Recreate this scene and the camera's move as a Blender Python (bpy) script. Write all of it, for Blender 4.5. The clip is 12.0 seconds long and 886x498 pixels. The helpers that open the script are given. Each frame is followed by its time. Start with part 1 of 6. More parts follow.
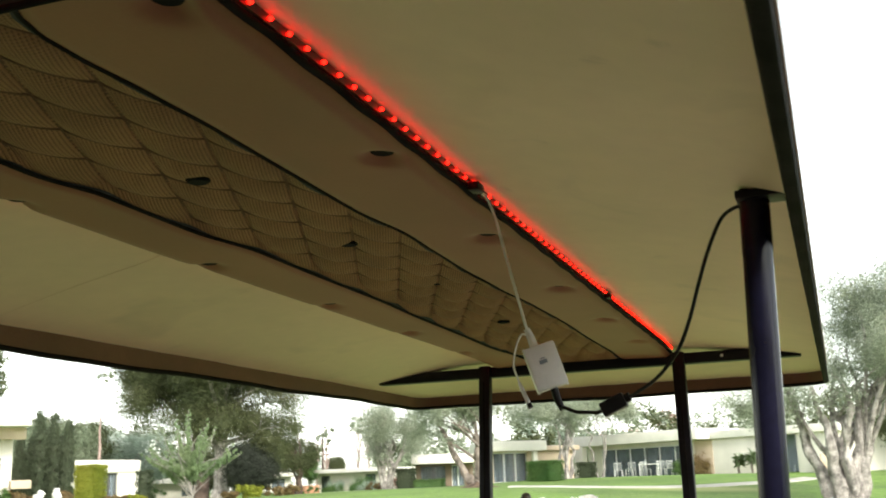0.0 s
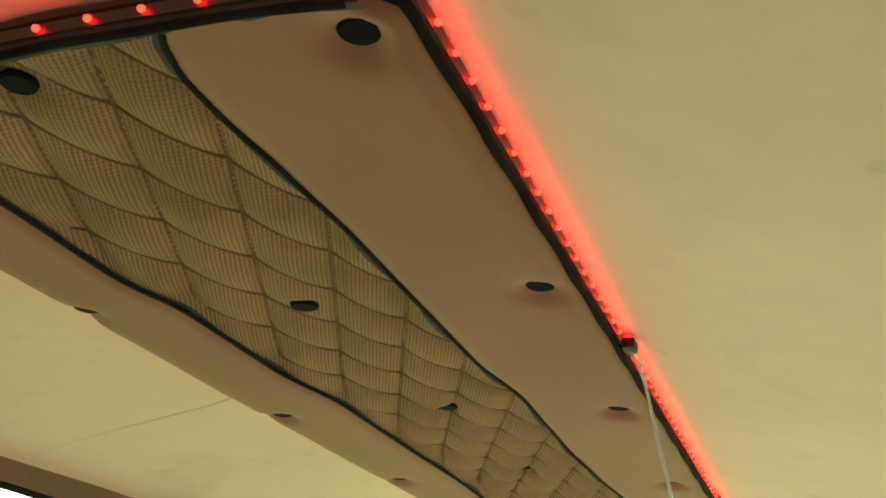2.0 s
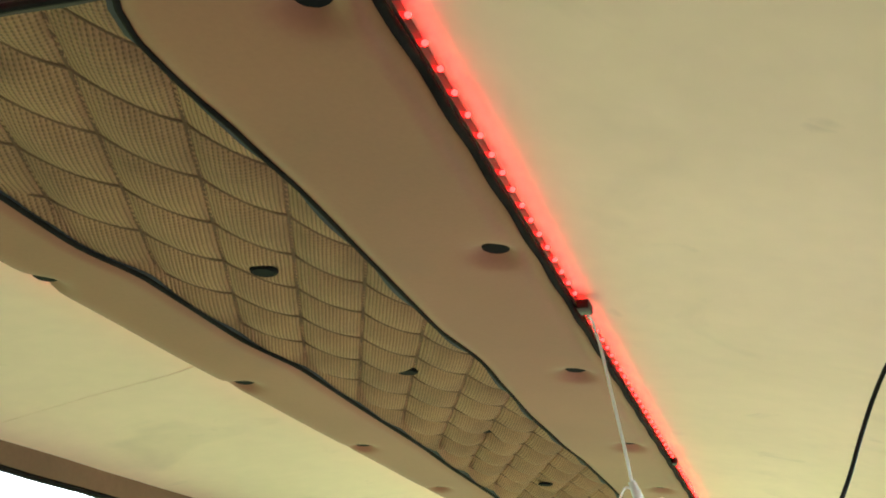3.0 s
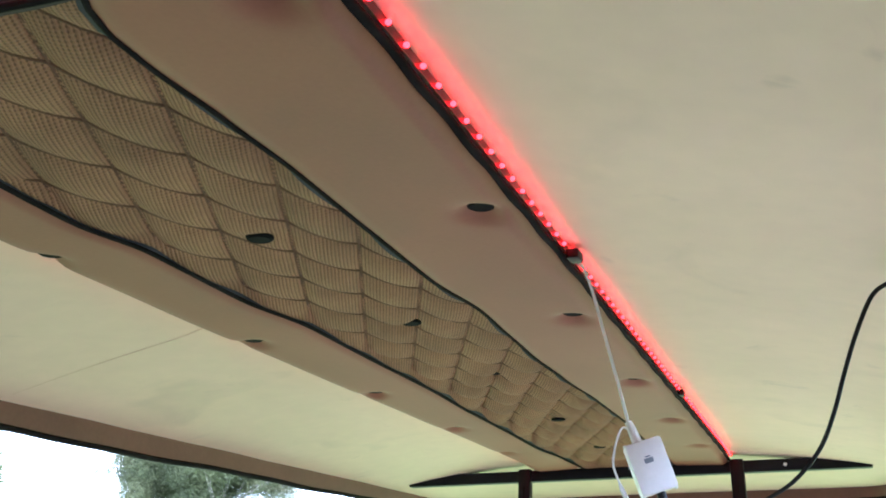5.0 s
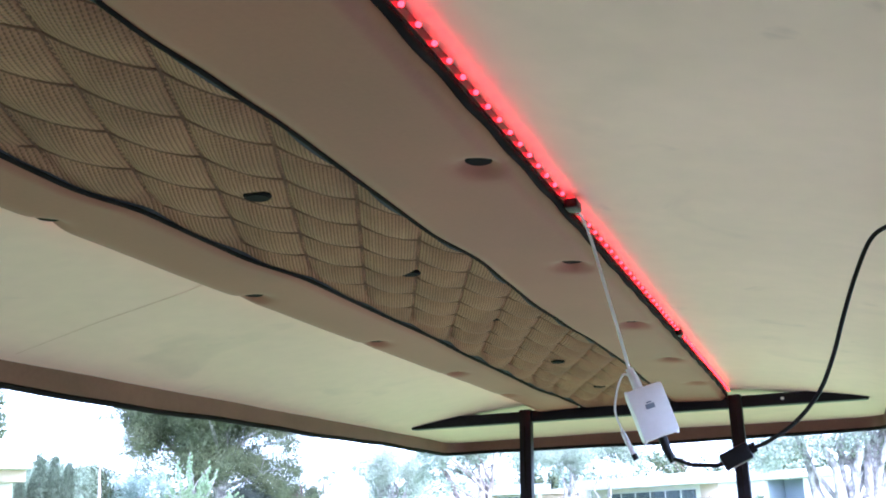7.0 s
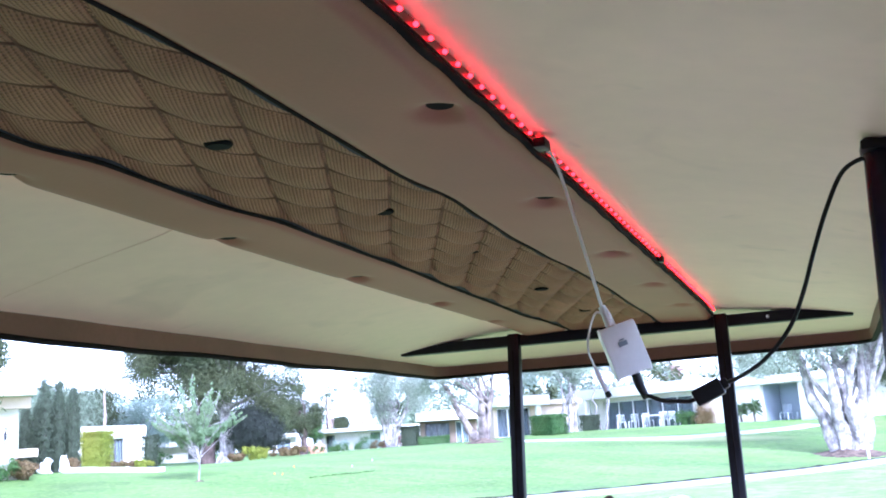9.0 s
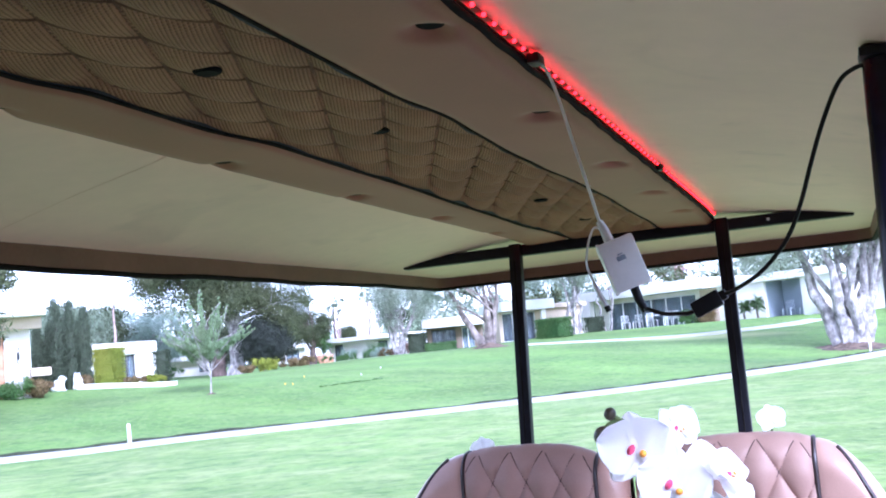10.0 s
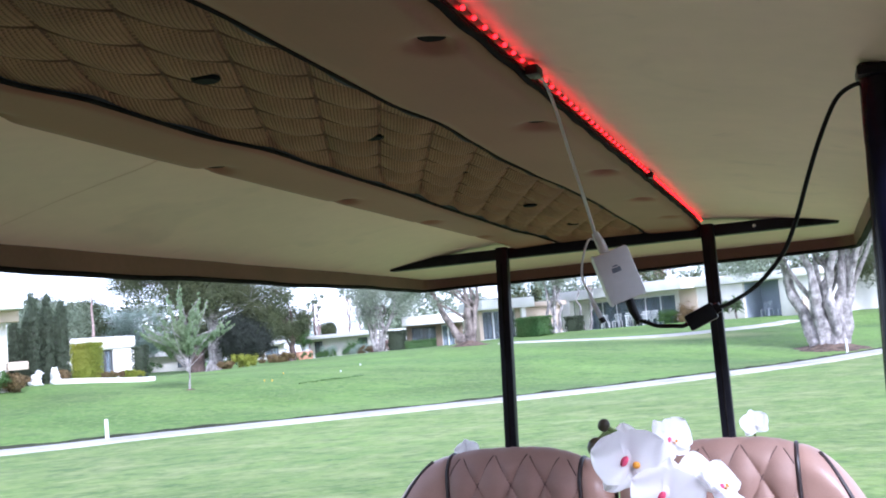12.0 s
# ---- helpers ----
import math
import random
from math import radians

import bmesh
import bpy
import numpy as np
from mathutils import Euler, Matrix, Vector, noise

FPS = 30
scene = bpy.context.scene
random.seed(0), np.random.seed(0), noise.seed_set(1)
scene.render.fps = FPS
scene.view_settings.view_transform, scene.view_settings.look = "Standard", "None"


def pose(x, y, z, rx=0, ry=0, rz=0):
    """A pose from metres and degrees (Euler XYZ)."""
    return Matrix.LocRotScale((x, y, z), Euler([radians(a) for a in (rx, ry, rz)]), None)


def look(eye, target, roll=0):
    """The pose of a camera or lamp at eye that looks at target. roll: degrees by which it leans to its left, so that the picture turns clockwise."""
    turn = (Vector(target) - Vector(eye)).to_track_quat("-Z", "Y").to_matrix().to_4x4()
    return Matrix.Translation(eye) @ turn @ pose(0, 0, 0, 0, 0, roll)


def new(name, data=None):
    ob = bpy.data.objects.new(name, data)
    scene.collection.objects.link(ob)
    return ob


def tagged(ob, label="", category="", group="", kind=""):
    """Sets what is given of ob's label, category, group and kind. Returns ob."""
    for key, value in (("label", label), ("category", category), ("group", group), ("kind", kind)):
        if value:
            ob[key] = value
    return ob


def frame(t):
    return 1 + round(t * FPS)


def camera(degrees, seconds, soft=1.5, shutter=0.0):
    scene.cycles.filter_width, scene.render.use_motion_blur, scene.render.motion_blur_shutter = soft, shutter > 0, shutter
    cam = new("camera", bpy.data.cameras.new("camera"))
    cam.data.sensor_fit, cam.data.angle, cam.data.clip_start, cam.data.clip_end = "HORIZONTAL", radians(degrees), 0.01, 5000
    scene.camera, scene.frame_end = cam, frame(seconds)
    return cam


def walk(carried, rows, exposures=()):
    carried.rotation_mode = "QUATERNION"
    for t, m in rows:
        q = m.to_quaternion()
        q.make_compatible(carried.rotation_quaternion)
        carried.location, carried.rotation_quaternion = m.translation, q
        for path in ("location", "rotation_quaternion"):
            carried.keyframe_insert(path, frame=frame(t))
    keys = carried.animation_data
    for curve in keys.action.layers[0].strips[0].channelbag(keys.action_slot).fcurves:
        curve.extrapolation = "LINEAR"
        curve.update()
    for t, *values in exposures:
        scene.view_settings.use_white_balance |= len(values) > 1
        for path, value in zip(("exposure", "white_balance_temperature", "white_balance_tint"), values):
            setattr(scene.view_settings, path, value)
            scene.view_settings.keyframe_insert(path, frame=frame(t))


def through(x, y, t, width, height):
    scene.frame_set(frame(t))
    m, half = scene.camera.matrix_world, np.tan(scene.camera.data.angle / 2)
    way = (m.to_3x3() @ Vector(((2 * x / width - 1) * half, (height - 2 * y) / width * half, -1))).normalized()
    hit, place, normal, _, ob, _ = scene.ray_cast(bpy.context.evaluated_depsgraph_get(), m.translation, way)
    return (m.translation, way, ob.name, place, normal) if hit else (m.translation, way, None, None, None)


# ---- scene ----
# ---- camera ----
cam = camera(46.9, 12.0, soft=1.8, shutter=0.3)
WALK = [
    (0, pose(0.617, -1.242, 1.527, 102.97, 1.94, 20.90)),
    (0.2, pose(0.585, -1.251, 1.547, 102.27, 1.08, 20.06)),
    (0.4, pose(0.577, -1.245, 1.572, 99.56, 2.97, 20.02)),
    (0.5, pose(0.568, -1.216, 1.576, 99.82, 1.35, 19.82)),
    (0.7, pose(0.551, -1.135, 1.578, 102.32, 0.89, 20.24)),
    (0.8, pose(0.522, -1.129, 1.567, 105.29, -1.39, 21.43)),
    (1, pose(0.485, -1.114, 1.543, 109.57, -3.38, 22.40)),
    (1.2, pose(0.465, -1.089, 1.546, 107.63, -1.52, 21.42)),
    (1.5, pose(0.449, -1.075, 1.532, 111.16, -3.71, 20.58)),
    (1.7, pose(0.441, -1.095, 1.535, 113.19, -3.83, 20.60)),
    (2, pose(0.433, -1.100, 1.536, 113.85, -3.43, 20.41)),
    (2.2, pose(0.438, -1.102, 1.524, 114.51, -2.97, 19.91)),
    (2.5, pose(0.448, -1.097, 1.534, 113.45, -1.91, 19.33)),
    (2.7, pose(0.443, -1.103, 1.531, 112.69, -2.03, 18.55)),
    (3, pose(0.442, -1.107, 1.522, 112.48, -2.10, 18.74)),
    (3.2, pose(0.445, -1.102, 1.519, 112.41, -2.41, 18.28)),
    (4.8, pose(0.478, -1.147, 1.528, 108.92, 0.18, 20.98)),
    (5, pose(0.479, -1.127, 1.536, 108.71, 0.31, 20.82)),
    (5.5, pose(0.489, -1.132, 1.543, 107.59, 0.96, 20.27)),
    (6, pose(0.481, -1.126, 1.543, 106.35, 1.42, 19.62)),
    (6.5, pose(0.485, -1.123, 1.539, 105.77, 0.78, 19.67)),
    (7, pose(0.477, -1.132, 1.550, 105.29, 1.83, 20.99)),
    (7.5, pose(0.481, -1.128, 1.558, 103.39, 2.83, 20.80)),
    (7.7, pose(0.485, -1.130, 1.561, 102.40, 3.10, 21.00)),
    (9.3, pose(0.505, -1.114, 1.584, 99.62, 3.66, 21.09)),
    (9.5, pose(0.507, -1.117, 1.588, 98.55, 4.26, 20.86)),
    (10, pose(0.507, -1.113, 1.591, 95.45, 5.26, 21.48)),
    (10.5, pose(0.512, -1.111, 1.598, 94.46, 5.02, 21.50)),
    (11, pose(0.505, -1.111, 1.596, 93.82, 5.43, 21.62)),
    (11.5, pose(0.515, -1.116, 1.611, 94.49, 5.57, 21.75)),
    (12, pose(0.494, -1.120, 1.605, 95.21, 4.74, 20.34)),
]
EXPOSURES = [
    (0.0, 1.45, 6900, 3), (0.5, 1.6, 6900, -4), (0.8, 1.55, 6900, -4), (1.0, 1.84, 7100, -1), (1.2, 2.2, 7200, 2), (1.6, 2.4, 7100, -1), (2.0, 2.92, 6600, 0),
    (2.4, 3.15, 5950, 5), (3.2, 3.2, 5750, 6), (4.8, 3.12, 4930, 17), (7.6, 2.75, 4680, 23), (9.5, 2.25, 4680, 26), (10.3, 1.8, 4900, 25), (12.0, 1.52, 5150, 21),
]
walk(cam, WALK, EXPOSURES)

# ---- sky, sun, lamps ----
LED_POWER = 0.0075
SUN_ELEVATION, SUN_AZIMUTH = radians(33), radians(135)
world = bpy.data.worlds.new("overcast_sky")
scene.world = world
world.use_nodes = True
wt = world.node_tree
wt.nodes.clear()
sky = wt.nodes.new("ShaderNodeTexSky")
sky.sky_type = "NISHITA"
sky.sun_disc = False
sky.sun_elevation, sky.sun_rotation = SUN_ELEVATION, SUN_AZIMUTH
sky.dust_density, sky.air_density = 1.0, 1.0
soften = wt.nodes.new("ShaderNodeHueSaturation")
soften.inputs["Saturation"].default_value = 0.25
back = wt.nodes.new("ShaderNodeBackground")
back.inputs["Strength"].default_value = 0.15
wout = wt.nodes.new("ShaderNodeOutputWorld")
wt.links.new(sky.outputs[0], soften.inputs["Color"])
wt.links.new(soften.outputs[0], back.inputs["Color"])
wt.links.new(back.outputs[0], wout.inputs["Surface"])

sun_data = bpy.data.lights.new("sun", "SUN")
sun_data.energy, sun_data.angle, sun_data.color = 1.5, radians(14), (1.0, 0.96, 0.9)
sun = new("sun", sun_data)
sun.matrix_world = look((math.sin(SUN_AZIMUTH) * math.cos(SUN_ELEVATION) * 60, math.cos(SUN_AZIMUTH) * math.cos(SUN_ELEVATION) * 60,
                         math.sin(SUN_ELEVATION) * 60), (0, 0, 0))


# ---- materials ----
def material(name, color, rough=0.6, metal=0.0, vary=0.12, scale=3.0, fine=60.0, bump=0.15, bump_dist=0.002, random=0.0, tint=None, coat=0.0):
    """Principled surface with colour variation at two scales and fine relief, in object metres."""
    m = bpy.data.materials.new(name)
    m.use_nodes = True
    t = m.node_tree
    p = t.nodes["Principled BSDF"]
    p.inputs["Roughness"].default_value, p.inputs["Metallic"].default_value = rough, metal
    p.inputs["Coat Weight"].default_value = coat
    co = t.nodes.new("ShaderNodeTexCoord")
    n1, n2 = t.nodes.new("ShaderNodeTexNoise"), t.nodes.new("ShaderNodeTexNoise")
    n1.inputs["Scale"].default_value, n1.inputs["Detail"].default_value = scale, 5
    n2.inputs["Scale"].default_value, n2.inputs["Detail"].default_value = fine, 4
    for n in (n1, n2):
        t.links.new(co.outputs["Object"], n.inputs["Vector"])
    blend = t.nodes.new("ShaderNodeMix")
    blend.data_type, blend.blend_type = "RGBA", "MIX"
    dark = tint if tint else tuple(c * (1 - 2.2 * vary) for c in color)
    blend.inputs["A"].default_value = (*dark, 1)
    blend.inputs["B"].default_value = (*(min(1, c * (1 + vary)) for c in color), 1)
    ramp = t.nodes.new("ShaderNodeMapRange")
    ramp.inputs["From Min"].default_value, ramp.inputs["From Max"].default_value = 0.3, 0.62
    t.links.new(n1.outputs[0], ramp.inputs["Value"])
    t.links.new(ramp.outputs[0], blend.inputs["Factor"])
    last = blend.outputs["Result"]
    grain = t.nodes.new("ShaderNodeHueSaturation")
    v = t.nodes.new("ShaderNodeMapRange")
    v.inputs["From Min"].default_value, v.inputs["From Max"].default_value = 0.25, 0.75
    v.inputs["To Min"].default_value, v.inputs["To Max"].default_value = 1 - vary * 0.8, 1 + vary * 0.8
    t.links.new(n2.outputs[0], v.inputs["Value"])
    value = v.outputs[0]
    if random:
        info, r = t.nodes.new("ShaderNodeObjectInfo"), t.nodes.new("ShaderNodeMapRange")
        r.inputs["To Min"].default_value, r.inputs["To Max"].default_value = 1 - random, 1 + random
        t.links.new(info.outputs["Random"], r.inputs["Value"])
        mul = t.nodes.new("ShaderNodeMath")
        mul.operation = "MULTIPLY"
        t.links.new(value, mul.inputs[0])
        t.links.new(r.outputs[0], mul.inputs[1])
        value = mul.outputs[0]
    t.links.new(value, grain.inputs["Value"])
    t.links.new(last, grain.inputs["Color"])
    t.links.new(grain.outputs[0], p.inputs["Base Color"])
    if bump:
        b = t.nodes.new("ShaderNodeBump")
        b.inputs["Strength"].default_value, b.inputs["Distance"].default_value = bump, bump_dist
        t.links.new(n2.outputs[0], b.inputs["Height"])
        t.links.new(b.outputs[0], p.inputs["Normal"])
    return m


def leaf_material(name, color, vary=0.35, rough=0.65, through=0.3):
    """Foliage: colour from leaf to leaf, a little light through the blade."""
    m = bpy.data.materials.new(name)
    m.use_nodes = True
    t = m.node_tree
    p = t.nodes["Principled BSDF"]
    p.inputs["Roughness"].default_value = rough
    g = t.nodes.new("ShaderNodeNewGeometry")
    r = t.nodes.new("ShaderNodeMapRange")
    r.inputs["To Min"].default_value, r.inputs["To Max"].default_value = 1 - vary, 1 + vary
    h = t.nodes.new("ShaderNodeHueSaturation")
    h.inputs["Color"].default_value = (*color, 1)
    co, n = t.nodes.new("ShaderNodeTexCoord"), t.nodes.new("ShaderNodeTexNoise")
    n.inputs["Scale"].default_value = 0.7
    t.links.new(co.outputs["Object"], n.inputs["Vector"])
    hue = t.nodes.new("ShaderNodeMapRange")
    hue.inputs["To Min"].default_value, hue.inputs["To Max"].default_value = 0.46, 0.54
    t.links.new(n.outputs[0], hue.inputs["Value"])
    t.links.new(hue.outputs[0], h.inputs["Hue"])
    t.links.new(g.outputs["Random Per Island"], r.inputs["Value"])
    t.links.new(r.outputs[0], h.inputs["Value"])
    t.links.new(h.outputs[0], p.inputs["Base Color"])
    tr = t.nodes.new("ShaderNodeBsdfTranslucent")
    t.links.new(h.outputs[0], tr.inputs["Color"])
    mix = t.nodes.new("ShaderNodeMixShader")
    mix.inputs[0].default_value = through
    t.links.new(p.outputs[0], mix.inputs[1])
    t.links.new(tr.outputs[0], mix.inputs[2])
    t.links.new(mix.outputs[0], t.nodes["Material Output"].inputs["Surface"])
    return m


def emitter(name, color, strength):
    m = bpy.data.materials.new(name)
    m.use_nodes = True
    p = m.node_tree.nodes["Principled BSDF"]
    p.inputs["Base Color"].default_value = (0.08, 0.01, 0.01, 1)
    p.inputs["Emission Color"].default_value = (*color, 1)
    p.inputs["Emission Strength"].default_value = strength
    return m


def rib_fabric(name, color):
    """Knitted spacer mesh: close ribs across the cloth, with tiny dark holes."""
    m = material(name, color, rough=0.85, vary=0.1, scale=9, fine=180, bump=0.0)
    t = m.node_tree
    p = t.nodes["Principled BSDF"]
    co = t.nodes.new("ShaderNodeTexCoord")
    turn = t.nodes.new("ShaderNodeMapping")
    turn.inputs["Rotation"].default_value = (0, 0, radians(-23.8))
    w = t.nodes.new("ShaderNodeTexWave")
    w.wave_type, w.bands_direction = "BANDS", "X"
    w.inputs["Scale"].default_value, w.inputs["Distortion"].default_value = 84, 0.3
    w2 = t.nodes.new("ShaderNodeTexWave")
    w2.wave_type, w2.bands_direction = "BANDS", "Y"
    w2.inputs["Scale"].default_value, w2.inputs["Distortion"].default_value = 75, 0.6
    t.links.new(co.outputs["Object"], turn.inputs["Vector"])
    for n in (w, w2):
        t.links.new(turn.outputs[0], n.inputs["Vector"])
    mx = t.nodes.new("ShaderNodeMath")
    mx.operation = "MULTIPLY_ADD"
    mx.inputs[1].default_value = 0.4
    t.links.new(w2.outputs[1], mx.inputs[0])
    t.links.new(w.outputs[1], mx.inputs[2])
    b = t.nodes.new("ShaderNodeBump")
    b.inputs["Strength"].default_value, b.inputs["Distance"].default_value = 0.7, 0.0015
    t.links.new(mx.outputs[0], b.inputs["Height"])
    t.links.new(b.outputs[0], p.inputs["Normal"])
    old = p.inputs["Base Color"].links[0].from_socket
    mul = t.nodes.new("ShaderNodeMix")
    mul.data_type, mul.blend_type = "RGBA", "MULTIPLY"
    mul.inputs["Factor"].default_value = 0.8
    hole = t.nodes.new("ShaderNodeMapRange")
    hole.inputs["From Min"].default_value, hole.inputs["From Max"].default_value = 0.15, 0.6
    hole.inputs["To Min"].default_value = 0.32
    t.links.new(mx.outputs[0], hole.inputs["Value"])
    t.links.new(old, mul.inputs["A"])
    t.links.new(hole.outputs[0], mul.inputs["B"])
    t.links.new(mul.outputs["Result"], p.inputs["Base Color"])
    return m


M = dict(
    liner=material("cream_vinyl", (0.82, 0.65, 0.48), rough=0.55, vary=0.035, scale=2.2, fine=30, bump=0.05, bump_dist=0.004),
    pad=material("tan_vinyl", (0.28, 0.108, 0.056), rough=0.56, vary=0.05, scale=4, fine=220, bump=0.15, bump_dist=0.0006),
    quilt=rib_fabric("olive_mesh_fabric", (0.360, 0.210, 0.098)),
    lip=material("brown_vinyl", (0.155, 0.070, 0.045), rough=0.5, vary=0.1, scale=5, fine=150, bump=0.1),
    black=material("black_cord", (0.016, 0.015, 0.015), rough=0.8, vary=0.2, scale=20, fine=300, bump=0.2),
    tube=material("navy_black_paint", (0.006, 0.006, 0.017), rough=0.2, vary=0.25, scale=8, fine=90, bump=0.04),
    satin=material("black_satin_paint", (0.007, 0.007, 0.011), rough=0.45, vary=0.25, scale=8, fine=90, bump=0.04),
    disc=material("dark_button", (0.009, 0.009, 0.011), rough=0.7, vary=0.15, scale=30, fine=200),
    shell=material("beige_shell", (0.62, 0.54, 0.4), rough=0.35, vary=0.05),
    white_plastic=material("white_plastic", (0.78, 0.79, 0.8), rough=0.35, vary=0.03, scale=30, fine=200, bump=0.05),
    clear_plastic=material("milky_plastic", (0.74, 0.76, 0.79), rough=0.25, vary=0.05, scale=60),
    grey=material("grey_print", (0.2, 0.24, 0.3), rough=0.5, vary=0.1),
    black_plastic=material("black_plastic", (0.008, 0.008, 0.009), rough=0.42, vary=0.1, scale=40, fine=300),
    led=emitter("red_led", (1.0, 0.007, 0.005), 3.2),
    led_strip=material("led_tape", (0.03, 0.02, 0.02), rough=0.4),
    seat=material("seat_vinyl", (0.32, 0.197, 0.157), rough=0.6, vary=0.06, scale=6, fine=260, bump=0.2, bump_dist=0.0005),
    seat_side=material("seat_bolster_vinyl", (0.42, 0.26, 0.205), rough=0.36, vary=0.06, scale=6, fine=260, bump=0.2, bump_dist=0.0005),
    band=material("dark_brown_band", (0.035, 0.02, 0.017), rough=0.7, vary=0.2, scale=20, fine=300),
    edging=material("blue_black_strip", (0.022, 0.026, 0.036), rough=0.7, vary=0.2, scale=20, fine=250),
    quilt_crease=material("crease_shade", (0.145, 0.083, 0.042), rough=0.9),
    seat_groove=material("groove_shade", (0.10, 0.056, 0.047), rough=0.8),
    piping=material("dark_piping", (0.035, 0.022, 0.022), rough=0.45),
    body=material("tan_body_panel", (0.42, 0.3, 0.2), rough=0.3, vary=0.05),
    rubber=material("rubber", (0.02, 0.02, 0.02), rough=0.8),
    petal=leaf_material("white_petal", (0.97, 0.96, 0.97), vary=0.02, rough=0.5, through=0.55),
    petal_pink=material("pink_lip", (0.62, 0.06, 0.14), rough=0.5, vary=0.15, scale=60),
    petal_gold=material("golden_lip", (0.8, 0.36, 0.03), rough=0.5, vary=0.15, scale=60),
    bud=material("dark_bud", (0.05, 0.04, 0.025), rough=0.4, vary=0.3, scale=40),
    stem=material("green_stem", (0.09, 0.13, 0.03), rough=0.5, vary=0.2, scale=30),
    pot=material("clay_pot", (0.35, 0.2, 0.12), rough=0.7),
    concrete=material("path_concrete", (0.44, 0.42, 0.38), rough=0.9, vary=0.1, scale=0.6, fine=20, bump=0.3),
    bounce_slab=material("dark_slab", (0.05, 0.046, 0.042), rough=0.9, vary=0.12, scale=0.8, fine=25, bump=0.3),
    edge_dark=material("edge_shade", (0.03, 0.034, 0.016), rough=0.95, vary=0.3, scale=2),
    stucco=material("white_stucco", (0.74, 0.70, 0.64), rough=0.9, vary=0.05, scale=0.7, fine=25, bump=0.3, bump_dist=0.01),
    stucco_tan=material("tan_stucco", (0.55, 0.44, 0.34), rough=0.9, vary=0.07, scale=0.7, fine=25, bump=0.3, bump_dist=0.01),
    wall_dark=material("dark_brown_wall", (0.22, 0.16, 0.12), rough=0.9, vary=0.07, scale=0.7, fine=25, bump=0.3, bump_dist=0.01),
    stucco_blue=material("blue_grey_stucco", (0.36, 0.40, 0.47), rough=0.9, vary=0.06, scale=0.7, fine=25),
    fascia=material("white_fascia", (0.76, 0.73, 0.68), rough=0.7, vary=0.05, scale=1.0),
    roofing=material("gravel_roof", (0.5, 0.48, 0.45), rough=0.95, vary=0.1),
    frame_dark=material("bronze_frame", (0.06, 0.055, 0.05), rough=0.4),
    frame_white=material("white_frame", (0.72, 0.72, 0.72), rough=0.5, vary=0.04),
    drape=material("grey_drape", (0.42, 0.45, 0.5), rough=0.9, vary=0.15, scale=2.0),
    room_dark=material("dark_room_sheet", (0.10, 0.115, 0.15), rough=0.9, vary=0.15, scale=2.0),
    door_wood=material("carved_door_wood", (0.5, 0.26, 0.15), rough=0.5, vary=0.2, scale=4),
    iron=material("wrought_iron", (0.02, 0.02, 0.02), rough=0.5),
    statue=material("white_statue_plaster", (0.8, 0.79, 0.78), rough=0.6, vary=0.05),
    bark_grey=material("pale_bark", (0.37, 0.335, 0.32), rough=0.95, vary=0.3, scale=3.5, fine=16, bump=0.9, bump_dist=0.06),
    bark_mid=material("grey_brown_bark", (0.23, 0.19, 0.165), rough=0.95, vary=0.3, scale=3.0, fine=16, bump=0.9, bump_dist=0.06),
    bark_dark=material("dark_bark", (0.13, 0.09, 0.075), rough=0.95, vary=0.25, scale=2.5, fine=14, bump=0.8, bump_dist=0.05),
    bark_pink=material("pinkish_bark", (0.36, 0.26, 0.235), rough=0.95, vary=0.2, scale=3.0, fine=16, bump=0.7, bump_dist=0.05),
    mulch=material("leaf_mulch", (0.14, 0.095, 0.07), rough=1.0, vary=0.3, scale=4, fine=30, bump=0.8, bump_dist=0.05),
    stake=material("white_stake", (0.8, 0.8, 0.78), rough=0.6, vary=0.04),
    yellow=material("yellow_marker", (0.75, 0.5, 0.08), rough=0.6),
    pine=leaf_material("pine_leaf", (0.075, 0.088, 0.034), through=0.2),
    shade_leaf=leaf_material("shaded_bough_leaf", (0.022, 0.028, 0.018), through=0.1),
    olive=leaf_material("olive_leaf", (0.30, 0.335, 0.25)),
    cypress=leaf_material("cypress_leaf", (0.074, 0.094, 0.052), vary=0.6),
    hedge_yellow=leaf_material("yellow_hedge_leaf", (0.27, 0.30, 0.035)),
    hedge_green=leaf_material("green_hedge_leaf", (0.08, 0.16, 0.04)),
    young=leaf_material("young_tree_leaf", (0.20, 0.275, 0.14)),
    silver=leaf_material("silver_leaf", (0.33, 0.40, 0.33)),
    far_leaf=leaf_material("far_leaf", (0.21, 0.25, 0.165)),
    far_red=leaf_material("far_red_leaf", (0.34, 0.2, 0.17)),
    bed=leaf_material("flower_bed_leaf", (0.2, 0.14, 0.06), vary=0.6),
)


def glass(name, color=(0.5, 0.56, 0.6)):
    m = bpy.data.materials.new(name)
    m.use_nodes = True
    p = m.node_tree.nodes["Principled BSDF"]
    p.inputs["Base Color"].default_value = (*color, 1)
    p.inputs["Roughness"].default_value = 0.05
    p.inputs["Transmission Weight"].default_value = 0.85
    p.inputs["IOR"].default_value = 1.2
    return m


M["glass"] = glass("window_glass")


